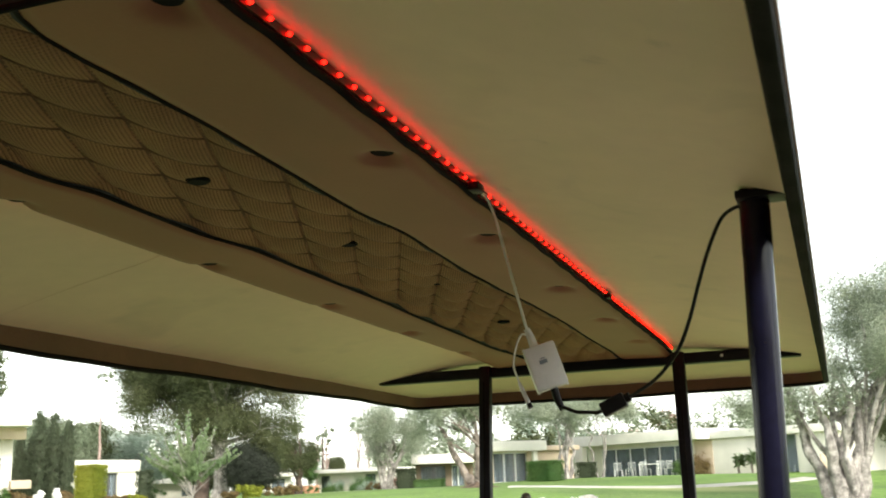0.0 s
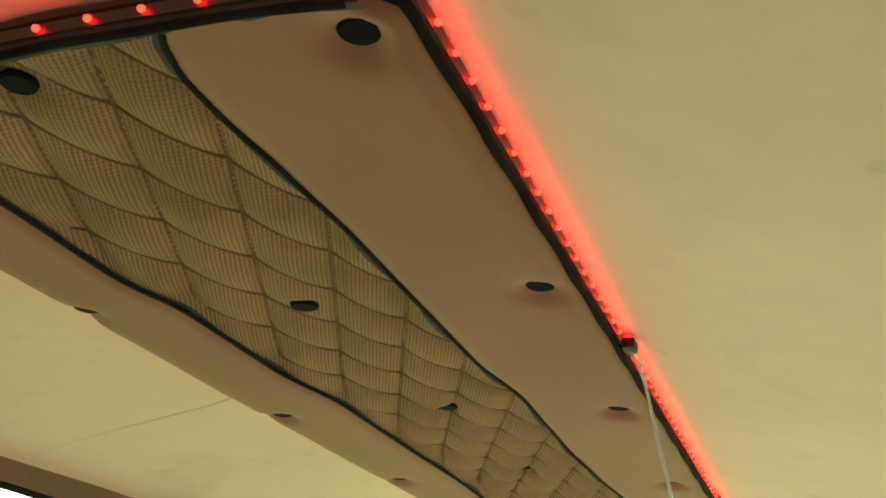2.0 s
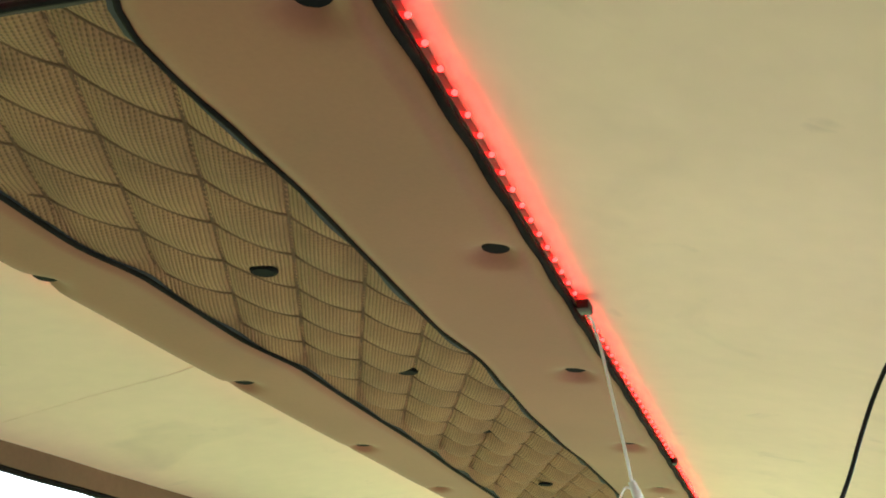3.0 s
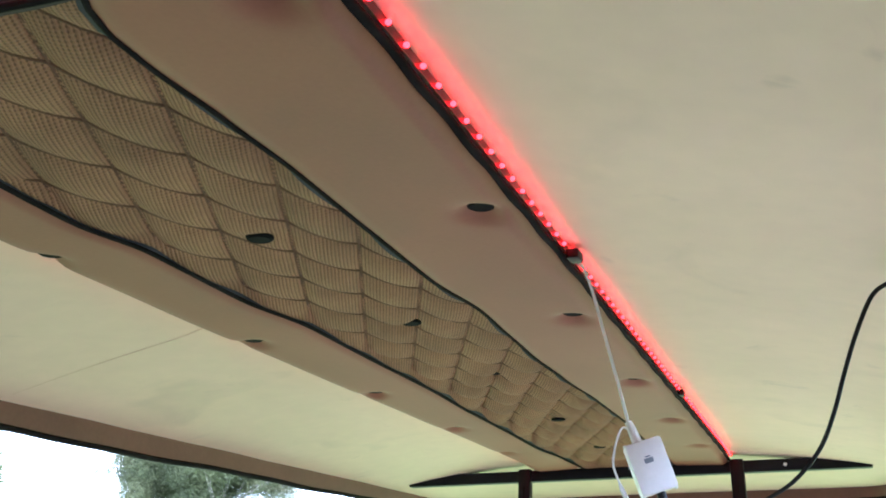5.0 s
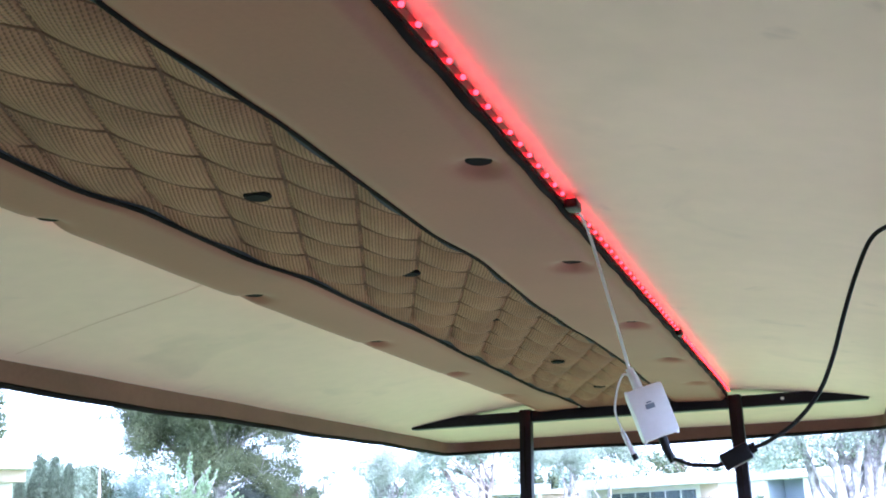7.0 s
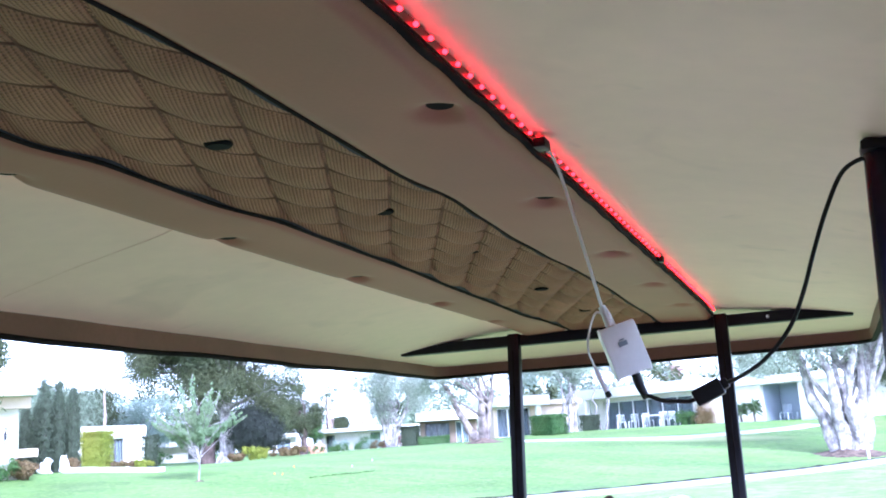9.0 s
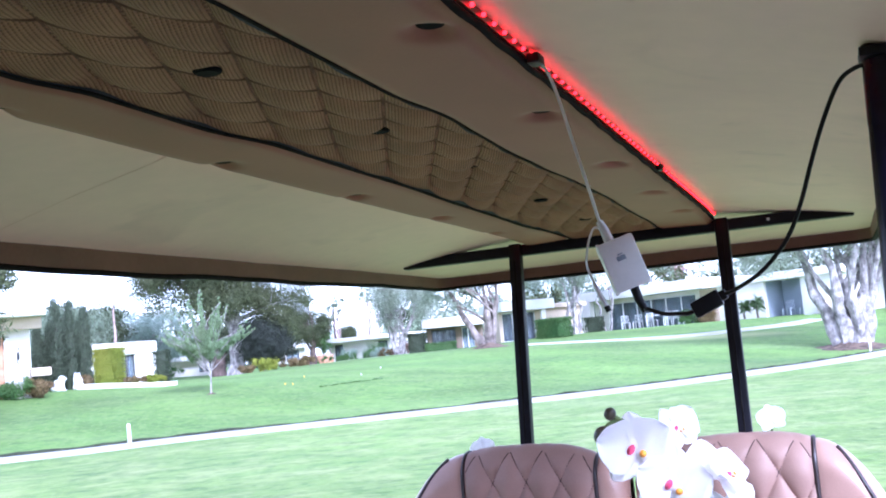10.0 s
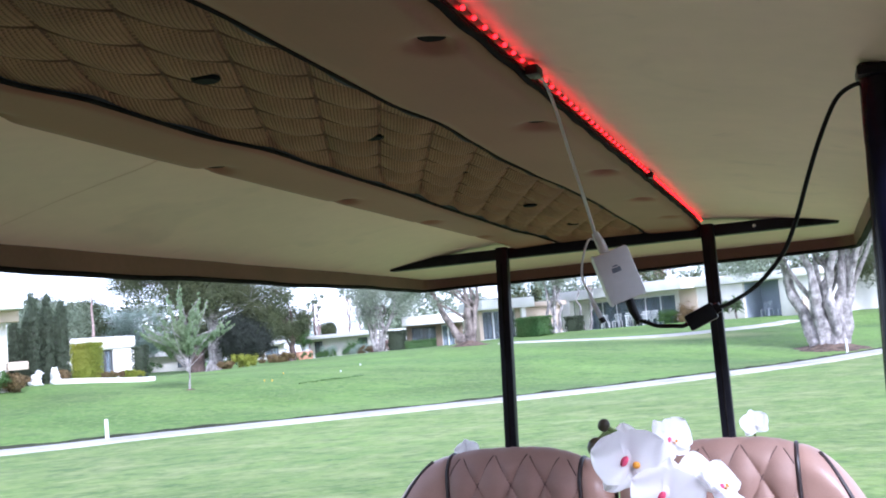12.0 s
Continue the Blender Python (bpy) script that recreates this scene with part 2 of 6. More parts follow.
def smudge(m, scale, lo, hi, amount, color, stretch=None):
    """Old stains with their own shape, laid over a material's colour."""
    t = m.node_tree
    p = t.nodes["Principled BSDF"]
    old = p.inputs["Base Color"].links[0].from_socket
    co, n, r, x = t.nodes.new("ShaderNodeTexCoord"), t.nodes.new("ShaderNodeTexNoise"), t.nodes.new("ShaderNodeMapRange"), t.nodes.new("ShaderNodeMix")
    n.inputs["Scale"].default_value, n.inputs["Detail"].default_value, n.inputs["Distortion"].default_value = scale, 7, 0.8
    r.inputs["From Min"].default_value, r.inputs["From Max"].default_value, r.inputs["To Max"].default_value = lo, hi, amount
    x.data_type = "RGBA"
    x.inputs["B"].default_value = (*color, 1)
    if stretch:
        mp = t.nodes.new("ShaderNodeMapping")
        mp.inputs["Scale"].default_value = stretch
        t.links.new(co.outputs["Object"], mp.inputs["Vector"])
        t.links.new(mp.outputs[0], n.inputs["Vector"])
    else:
        t.links.new(co.outputs["Object"], n.inputs["Vector"])
    t.links.new(n.outputs[0], r.inputs["Value"])
    t.links.new(old, x.inputs["A"])
    t.links.new(r.outputs[0], x.inputs["Factor"])
    t.links.new(x.outputs["Result"], p.inputs["Base Color"])


smudge(M["liner"], 5.0, 0.60, 0.78, 0.3, (0.42, 0.34, 0.26))
smudge(M["liner"], 13.0, 0.66, 0.78, 0.3, (0.33, 0.26, 0.2))
for key, dark in (("bark_grey", (0.10, 0.085, 0.08)), ("bark_mid", (0.07, 0.05, 0.045)), ("bark_dark", (0.035, 0.025, 0.02))):
    smudge(M[key], 1.0, 0.46, 0.68, 0.65, dark, (6.0, 6.0, 1.0))
smudge(M["pad"], 7.0, 0.58, 0.78, 0.3, (0.17, 0.09, 0.055))
for key, gloss in (("tube", 0.25), ("satin", 0.2), ("black", 0.06), ("disc", 0.04), ("black_plastic", 0.2)):
    M[key].node_tree.nodes["Principled BSDF"].inputs["Specular IOR Level"].default_value = gloss


def grass_material():
    """Mown turf: mottled green, drier and paler on the near side of the path."""
    m = material("lawn_grass", (0.134, 0.232, 0.040), rough=0.9, vary=0.2, scale=0.16, fine=7.0, bump=0.8, bump_dist=0.05)
    t = m.node_tree
    p = t.nodes["Principled BSDF"]
    old = p.inputs["Base Color"].links[0].from_socket
    co = t.nodes.new("ShaderNodeTexCoord")

    def patches(scale, turn, size, detail, lo, hi, top):
        mp = t.nodes.new("ShaderNodeMapping")
        mp.inputs["Rotation"].default_value = (0, 0, radians(turn))
        mp.inputs["Scale"].default_value = scale
        n = t.nodes.new("ShaderNodeTexNoise")
        n.inputs["Scale"].default_value, n.inputs["Detail"].default_value, n.inputs["Distortion"].default_value = size, detail, 0.5
        r = t.nodes.new("ShaderNodeMapRange")
        r.inputs["From Min"].default_value, r.inputs["From Max"].default_value, r.inputs["To Max"].default_value = lo, hi, top
        t.links.new(co.outputs["Object"], mp.inputs["Vector"])
        t.links.new(mp.outputs[0], n.inputs["Vector"])
        t.links.new(n.outputs[0], r.inputs["Value"])
        return r.outputs[0]

    def lay(base, color, factor):
        x = t.nodes.new("ShaderNodeMix")
        x.data_type = "RGBA"
        x.inputs["B"].default_value = (*color, 1)
        t.links.new(base, x.inputs["A"])
        t.links.new(factor, x.inputs["Factor"])
        return x.outputs["Result"]

    def times(a, b):
        k = t.nodes.new("ShaderNodeMath")
        k.operation = "MULTIPLY"
        t.links.new(a, k.inputs[0])
        t.links.new(b, k.inputs[1])
        return k.outputs[0]

    dot = t.nodes.new("ShaderNodeVectorMath")
    dot.operation = "DOT_PRODUCT"
    dot.inputs[1].default_value = (-0.78, 0.62, 0)
    t.links.new(co.outputs["Object"], dot.inputs[0])
    near = t.nodes.new("ShaderNodeMapRange")
    near.inputs["From Min"].default_value, near.inputs["From Max"].default_value = 22.4, 21.2
    t.links.new(dot.outputs["Value"], near.inputs["Value"])
    col = lay(old, (0.07, 0.155, 0.035), patches((0.10, 0.3, 1), -40, 0.8, 5, 0.50, 0.72, 0.55))
    col = lay(col, (0.21, 0.285, 0.085), patches((0.2, 0.42, 1), -48, 1.1, 8, 0.48, 0.72, 0.40))
    col = lay(col, (0.232, 0.302, 0.082), times(near.outputs[0], patches((1.0, 0.8, 1), -45, 1.6, 10, 0.24, 0.60, 0.62)))
    col = lay(col, (0.37, 0.375, 0.17), times(near.outputs[0], patches((1.0, 0.9, 1), -52, 0.9, 12, 0.46, 0.70, 0.5)))
    col = lay(col, (0.045, 0.10, 0.02), patches((0.5, 1.2, 1), -40, 2.2, 9, 0.53, 0.70, 0.5))
    col = lay(col, (0.30, 0.36, 0.15), patches((0.16, 0.8, 1), -50, 0.55, 9, 0.54, 0.76, 0.22))
    col = lay(col, (0.055, 0.115, 0.022), patches((1.0, 1.0, 1), -40, 3.2, 10, 0.50, 0.64, 0.42))
    col = lay(col, (0.32, 0.37, 0.14), patches((1.0, 1.0, 1), -40, 7.0, 10, 0.52, 0.66, 0.32))
    # worn, straw-coloured turf of the old tee
    spot = t.nodes.new("ShaderNodeMapping")
    spot.vector_type = "TEXTURE"
    spot.inputs["Location"].default_value, spot.inputs["Rotation"].default_value = (-5.6, 48.6, 0.9), (0, 0, radians(14))
    spot.inputs["Scale"].default_value = (4.6, 1.7, 9)
    t.links.new(co.outputs["Object"], spot.inputs["Vector"])
    far = t.nodes.new("ShaderNodeVectorMath")
    far.operation = "LENGTH"
    t.links.new(spot.outputs[0], far.inputs[0])
    worn = t.nodes.new("ShaderNodeMapRange")
    worn.inputs["From Min"].default_value, worn.inputs["From Max"].default_value, worn.inputs["To Max"].default_value = 1.1, 0.4, 0.75
    t.links.new(far.outputs["Value"], worn.inputs["Value"])
    col = lay(col, (0.34, 0.36, 0.14), worn.outputs[0])
    t.links.new(col, p.inputs["Base Color"])
    return m


M["grass"] = grass_material()


# ---- building blocks ----
def thing(name, at, label, category, group="", kind=""):
    ob = new(name)
    ob.location = at
    ob.empty_display_size = 0.1
    tagged(ob, label, category, group, kind)
    bpy.context.view_layer.update()
    return ob


def origin_of(ob):
    p = Vector((0, 0, 0))
    while ob is not None:
        p += ob.location
        ob = ob.parent
    return p


def part(name, bm, mat, parent, label="", smooth=True, kind=""):
    """Links bm, which is in world metres, as one mesh under its parent."""
    me = bpy.data.meshes.new(name)
    if parent is not None:
        bmesh.ops.translate(bm, vec=-origin_of(parent), verts=bm.verts)
    bm.to_mesh(me)
    bm.free()
    me.materials.append(mat)
    me.polygons.foreach_set("use_smooth", [smooth] * len(me.polygons))
    ob = new(name, me)
    ob.parent = parent
    if smooth:
        me.set_sharp_from_angle(angle=radians(40))
    return tagged(ob, label, kind=kind)


def single(name, bm, mat, at, label, category, group="", kind="", smooth=True):
    """A thing that is one mesh, with its origin at the given place."""
    bmesh.ops.translate(bm, vec=-Vector(at), verts=bm.verts)
    ob = part(name, bm, mat, None, smooth=smooth)
    ob.location = at
    return tagged(ob, label, category, group, kind)


def box(bm, lo, hi, bevel=0.0, turn=None):
    """A box between two corners, its edges rounded by bevel; turn: a matrix laid over it."""
    b = bmesh.new()
    bmesh.ops.create_cube(b, size=1)
    for v in b.verts:
        v.co = Vector((lo[i] + (v.co[i] + 0.5) * (hi[i] - lo[i]) for i in range(3)))
    if bevel:
        bmesh.ops.bevel(b, geom=list(b.edges), offset=bevel, segments=2, affect="EDGES", profile=0.6)
    if turn is not None:
        bmesh.ops.transform(b, matrix=turn, verts=b.verts)
    merge(bm, b)
    return bm


def merge(bm, other):
    me = bpy.data.meshes.new("tmp")
    other.to_mesh(me)
    other.free()
    bm.from_mesh(me)
    bpy.data.meshes.remove(me)


def tube(bm, points, radius, sides=8, square=False, caps=True):
    """A tube along points; radius may be one number or one for each point."""
    pts = [Vector(p) for p in points]
    rings = []
    up = None
    for i, p in enumerate(pts):
        d = (pts[min(i + 1, len(pts) - 1)] - pts[max(i - 1, 0)]).normalized()
        if up is None:
            up = Vector((0, 0, 1)) if abs(d.z) < 0.9 else Vector((0, 1, 0))
        side = d.cross(up).normalized()
        up = side.cross(d).normalized()
        r = radius[i] if isinstance(radius, (list, tuple)) else radius
        n = 4 if square else sides
        off = math.pi / 4 if square else 0.0
        k = math.sqrt(2) if square else 1.0
        rings.append([bm.verts.new(p + (side * math.cos(off + a * 2 * math.pi / n) + up * math.sin(off + a * 2 * math.pi / n)) * r * k) for a in range(n)])
    for a, b in zip(rings, rings[1:]):
        for i in range(len(a)):
            bm.faces.new((a[i], a[(i + 1) % len(a)], b[(i + 1) % len(b)], b[i]))
    if caps:
        bm.faces.new(rings[0][::-1])
        bm.faces.new(rings[-1])
    return bm


def smooth_line(points, steps=8):
    """Catmull-Rom through the points."""
    p = [Vector(q) if len(q) == 3 else Vector((*q, 0)) for q in points]
    p = [p[0] * 2 - p[1]] + p + [p[-1] * 2 - p[-2]]
    out = []
    for i in range(1, len(p) - 2):
        for s in range(steps):
            t = s / steps
            out.append(0.5 * ((2 * p[i]) + (p[i + 1] - p[i - 1]) * t + (2 * p[i - 1] - 5 * p[i] + 4 * p[i + 1] - p[i + 2]) * t * t
                              + (3 * p[i] - p[i - 1] - 3 * p[i + 1] + p[i + 2]) * t ** 3))
    return out + [p[-2]]


def sheet(bm, xs, ys, place):
    """A grid of faces; place(x, y) gives the point."""
    rows = [[bm.verts.new(place(x, y)) for x in xs] for y in ys]
    for a, b in zip(rows, rows[1:]):
        for i in range(len(xs) - 1):
            bm.faces.new((a[i], a[i + 1], b[i + 1], b[i]))
    return rows


def steps(a, b, n):
    return [a + (b - a) * i / n for i in range(n + 1)]


def ball(bm, c, r, seg=12, rings=8, turn=None):
    b = bmesh.new()
    bmesh.ops.create_uvsphere(b, u_segments=seg, v_segments=rings, radius=1)
    m = Matrix.Translation(c) @ (turn if turn is not None else Matrix.Identity(4)) @ Matrix.Diagonal((*r, 1))
    bmesh.ops.transform(b, matrix=m, verts=b.verts)
    merge(bm, b)
    return bm


def ss(a, b, x):
    u = min(1.0, max(0.0, (x - a) / (b - a)))
    return u * u * (3 - 2 * u)


def along(knots, y):
    """A value between hand-laid knots (y, value)."""
    for (a, u), (b, v) in zip(knots, knots[1:]):
        if y <= b:
            return u + (v - u) * ss(a, b, y)
    return knots[-1][1]


# ---- ground ----
def ground_z(x, y):
    """Level round the cart and up to the path, then a low rise towards the houses."""
    s = -0.78 * (x + 8.97) + 0.62 * (y - 22.57)
    z = -0.03 + 1.05 * ss(1.5, 16, s) + 0.34 * ss(35, 52, y) * ss(12, 24, s) * ss(-34, -24, x) + 0.38 * ss(45, 75, s)
    z -= 0.36 * math.exp(-((x + 44) / 9) ** 2 - ((y - 82) / 16) ** 2)
    z += 0.22 * ss(-23.5, -27, x) * (1 - ss(32, 36, y)) * ss(5, 15, y) + 0.25 * ss(54, 62, y) * ss(-24, -16, x)
    k = ss(3, 12, s) * (1 - ss(20, 30, s))
    return z + k * 0.07 * math.sin(0.35 * x + 0.6) * math.sin(0.31 * y)


def build_ground():
    bm = bmesh.new()
    xs = [-2500, -1200, -600, -300, -180] + steps(-120, 60, 120) + [100, 200, 400, 900, 2500]
    ys = [-2500, -900, -300, -100, -40] + steps(-12, 130, 110) + [160, 220, 320, 600, 1200, 2500]
    sheet(bm, xs, ys, lambda x, y: Vector((x, y, ground_z(x, y))))
    ob = part("ground", bm, M["grass"], None)
    tagged(ob, "mown green lawn with paler dry streaks, rising gently", "lawn", kind="structure")


build_ground()


def build_bounce_slab():
    """Dark slab out of view under the cart, added to steer bounced light."""
    bm = bmesh.new()
    box(bm, (-1.4, -2.9, -0.1), (4.2, 1.9, 0.0), 0.02)
    ob = part("driveway", bm, M["bounce_slab"], None)
    tagged(ob, "dark grey slab under the golf cart, out of view, added to steer bounced light", "driveway", kind="structure")


build_bounce_slab()


def build_unseen_wall():
    """Plain wall out of view, added to cut light from the cart's front."""
    bm = bmesh.new()
    box(bm, (-9, -3.3, -0.3), (10, -2.95, 2.4), 0.02)
    ob = part("wall_unseen", bm, M["wall_dark"], None)
    tagged(ob, "plain dark brown wall out of view, added to hold back light", "wall", kind="structure")


build_unseen_wall()


def build_path():
    line = smooth_line([(-62, -10.5), (-40, 3.2), (-27, 9.7), (-17.0, 16.3), (-13.9, 19.35), (-9.2, 22.85), (-5.0, 26.5), (-2.5, 29.7), (-0.2, 33.1), (1.75, 37.2), (7, 49.5), (13, 68), (18, 95)], 24)
    bm, edge = bmesh.new(), bmesh.new()
    rows, erows = [], []
    for i, p in enumerate(line):
        d = (line[min(i + 1, len(line) - 1)] - line[max(0, i - 1)]).normalized()
        n = Vector((-d.y, d.x, 0))
        row, erow = [], []
        for off, h in ((-0.56, -0.1), (-0.56, 0.02), (0, 0.04), (0.56, 0.03), (0.56, -0.1)):
            q = p + n * off
            row.append(bm.verts.new((q.x, q.y, ground_z(p.x, p.y) + h + 0.03)))
        # dark strip on the far side puts the grass edge's shadow into colour
        for off, h in ((0.575, -0.1), (0.575, 0.06), (0.66, 0.095 + 0.04 * noise.noise((p.x * 1.7, p.y * 1.7, 0))), (0.72 + 0.05 * noise.noise((p.x * 2.3, p.y * 2.3, 4)), -0.1)):
            q = p + n * off
            erow.append(edge.verts.new((q.x, q.y, ground_z(q.x, q.y) + h)))
        rows.append(row)
        erows.append(erow)
    for b, rr in ((bm, rows), (edge, erows)):
        for r1, r2 in zip(rr, rr[1:]):
            for i in range(len(r1) - 1):
                b.faces.new((r1[i], r1[i + 1], r2[i + 1], r2[i]))
        bmesh.ops.recalc_face_normals(b, faces=b.faces)
    ob = part("path", bm, M["concrete"], None)
    tagged(ob, "pale concrete cart path curving across the lawn", "path", kind="structure")
    ob = part("path_edge", edge, M["edge_dark"], None)
    tagged(ob, "dark strip for the grass edge's shadow along the concrete path", "path edge", kind="structure")
    bm = bmesh.new()
    rows = []
    far = smooth_line([(-14.6, 47.6), (-12.2, 48.0), (-8.9, 48.4), (-6.05, 49.6), (-3.4, 52.8), (-0.9, 57.6)], 8)
    for i, p in enumerate(far):
        d = (far[min(i + 1, len(far) - 1)] - far[max(0, i - 1)]).normalized()
        n = Vector((-d.y, d.x, 0))
        rows.append([bm.verts.new((p + n * o).to_2d().to_3d() + Vector((0, 0, ground_z(p.x + n.x * o, p.y + n.y * o) + h))) for o, h in ((-0.45, 0.0), (-0.42, 0.05), (0.42, 0.06), (0.45, 0))])
    for r1, r2 in zip(rows, rows[1:]):
        for i in range(3):
            bm.faces.new((r1[i], r1[i + 1], r2[i + 1], r2[i]))
    ob = part("path_far", bm, M["concrete"], None)
    tagged(ob, "pale concrete path in front of the houses", "path", kind="structure")


build_path()


# ---- golf cart: roof ----
# ROOF_Y0 lies out of view, run forward to darken the near end
ROOF_X0, ROOF_X1, ROOF_Y0, ROOF_Y1, ROOF_R = -0.635, 0.61, -1.75, 1.83, 0.075
LIP_TOP, LIP_BOTTOM = 1.797, 1.757


def ceiling_z(x, y):
    u = min(1.0, abs(x + 0.0125) / 0.6225)
    d = 0.087 - 0.016 * y
    if y > 1.2:
        d *= max(0.0, 1 - ((y - 1.2) / 0.63) ** 2)
    if y < -1.3:
        d *= max(0.0, 1 - ((y + 1.3) / 0.45) ** 2)
    return LIP_TOP + d * (1 - u ** 2.4)


def rounded_outline(x0, x1, y0, y1, r, n=8):
    pts = []
    for cx, cy, a0 in ((x1 - r, y1 - r, 0), (x0 + r, y1 - r, 90), (x0 + r, y0 + r, 180), (x1 - r, y0 + r, 270)):
        for i in range(n + 1):
            a = radians(a0 + 90 * i / n)
            pts.append(Vector((cx + r * math.cos(a), cy + r * math.sin(a), 0)))
    out = []
    for a, b in zip(pts, pts[1:] + pts[:1]):
        k = max(1, int((b - a).length / 0.06))
        out += [a.lerp(b, i / k) for i in range(k)]
    return out


def sweep_outline(bm, profile, inset=0.0):
    """Carries a closed profile of (inwards, z) round the roof's outline."""
    line = rounded_outline(ROOF_X0, ROOF_X1, ROOF_Y0, ROOF_Y1, ROOF_R)
    rings = []
    for i, p in enumerate(line):
        d = (line[(i + 1) % len(line)] - line[i - 1]).normalized()
        n = Vector((-d.y, d.x, 0))
        wob = 0.0016 * math.sin(7.1 * p.x + 9.3 * p.y) + 0.0008 * math.sin(23 * p.y + 17 * p.x)
        rings.append([bm.verts.new(p + n * (a + inset) + Vector((0, 0, z + wob))) for a, z in profile])
    for i in range(len(rings)):
        a, b = rings[i], rings[(i + 1) % len(rings)]
        for j in range(len(profile)):
            bm.faces.new((a[j], a[(j + 1) % len(profile)], b[(j + 1) % len(profile)], b[j]))
    bmesh.ops.recalc_face_normals(bm, faces=bm.faces)
    return bm


cart = thing("golf_cart", (0, 0.2, 0), "tan golf cart with cream-lined roof, standing on an unseen dark slab", "golf cart")


def build_roof():
    bm = bmesh.new()
    xs, ys = steps(ROOF_X0 + 0.012, ROOF_X1 - 0.012, 56), steps(ROOF_Y0 + 0.012, ROOF_Y1 - 0.012, 120)

    def place(x, y):
        # keeps the liner's corners inside the rounded outline
        r = ROOF_R
        cx, cy = min(max(x, ROOF_X0 + r), ROOF_X1 - r), min(max(y, ROOF_Y0 + r), ROOF_Y1 - r)
        d = Vector((x - cx, y - cy, 0))
        if d.x and d.y and d.length > r - 0.01:
            d = d.normalized() * (r - 0.01)
        px, py = cx + d.x, cy + d.y
        w = 0.0016 * noise.noise((px * 5, py * 4, 0.3)) + 0.0008 * noise.noise((px * 16, py * 9, 2.0))
        pull = max(0.0, 1 - abs(px - 0.26) / 0.2) if px > 0.24 else 0.0
        w += 0.0016 * pull * math.sin(31 * py + 9 * px) * noise.noise((px * 3, py * 6, 5))
        return Vector((px, py, ceiling_z(px, py) + w))

    sheet(bm, xs, ys, place)
    bmesh.ops.reverse_faces(bm, faces=bm.faces)
    liner = part("ceiling_liner", bm, M["liner"], cart, "cream vinyl roof lining, slightly wrinkled and stained")
    # the sewn seam in the lining, on the left of the padded panel
    bm = bmesh.new()
    seam = smooth_line([(-0.262, -0.016), (-0.31, 0.0), (-0.36, 0.008), (-0.43, 0.011), (-0.53, 0.008), (-0.60, 0.0)], 4)
    tube(bm, [(p.x, p.y, ceiling_z(p.x, p.y) + 0.0024) for p in seam], 0.003, 8)
    part("seam", bm, M["liner"], liner)
    bm = bmesh.new()
    sweep_outline(bm, [(0.0, LIP_BOTTOM + 0.012), (0.0, LIP_TOP + 0.03), (0.016, LIP_TOP + 0.03), (0.013, LIP_TOP - 0.004), (0.011, LIP_BOTTOM + 0.012)])
    part("roof_lip", bm, M["lip"], cart, "brown vinyl lip round the roof edge")
    bm = bmesh.new()
    prof = [(0.006 + 0.0072 * math.cos(a), LIP_BOTTOM + 0.008 + 0.0052 * math.sin(a)) for a in [i * math.pi / 4 for i in range(8)]]
    sweep_outline(bm, prof)
    part("edge_trim", bm, M["black"], cart, "black rubber edge trim")
    bm = bmesh.new()

    def top(x, y):
        p = place(x, y)
        ex = min(p.x - ROOF_X0, ROOF_X1 - p.x, p.y - ROOF_Y0, ROOF_Y1 - p.y)
        return Vector((p.x, p.y, ceiling_z(p.x, p.y) + 0.012 + 0.045 * ss(0, 0.15, ex)))

    sheet(bm, steps(ROOF_X0 - 0.002, ROOF_X1 + 0.002, 24), steps(ROOF_Y0 - 0.002, ROOF_Y1 + 0.002, 48), top)
    part("roof_shell", bm, M["shell"], cart, "beige moulded roof shell")


build_roof()


def skew_post(bm, x):
    """The left rear post stands a touch out of true."""
    if x < 0:
        for v in bm.verts:
            v.co.x += (v.co.z - 1.6) * 0.038


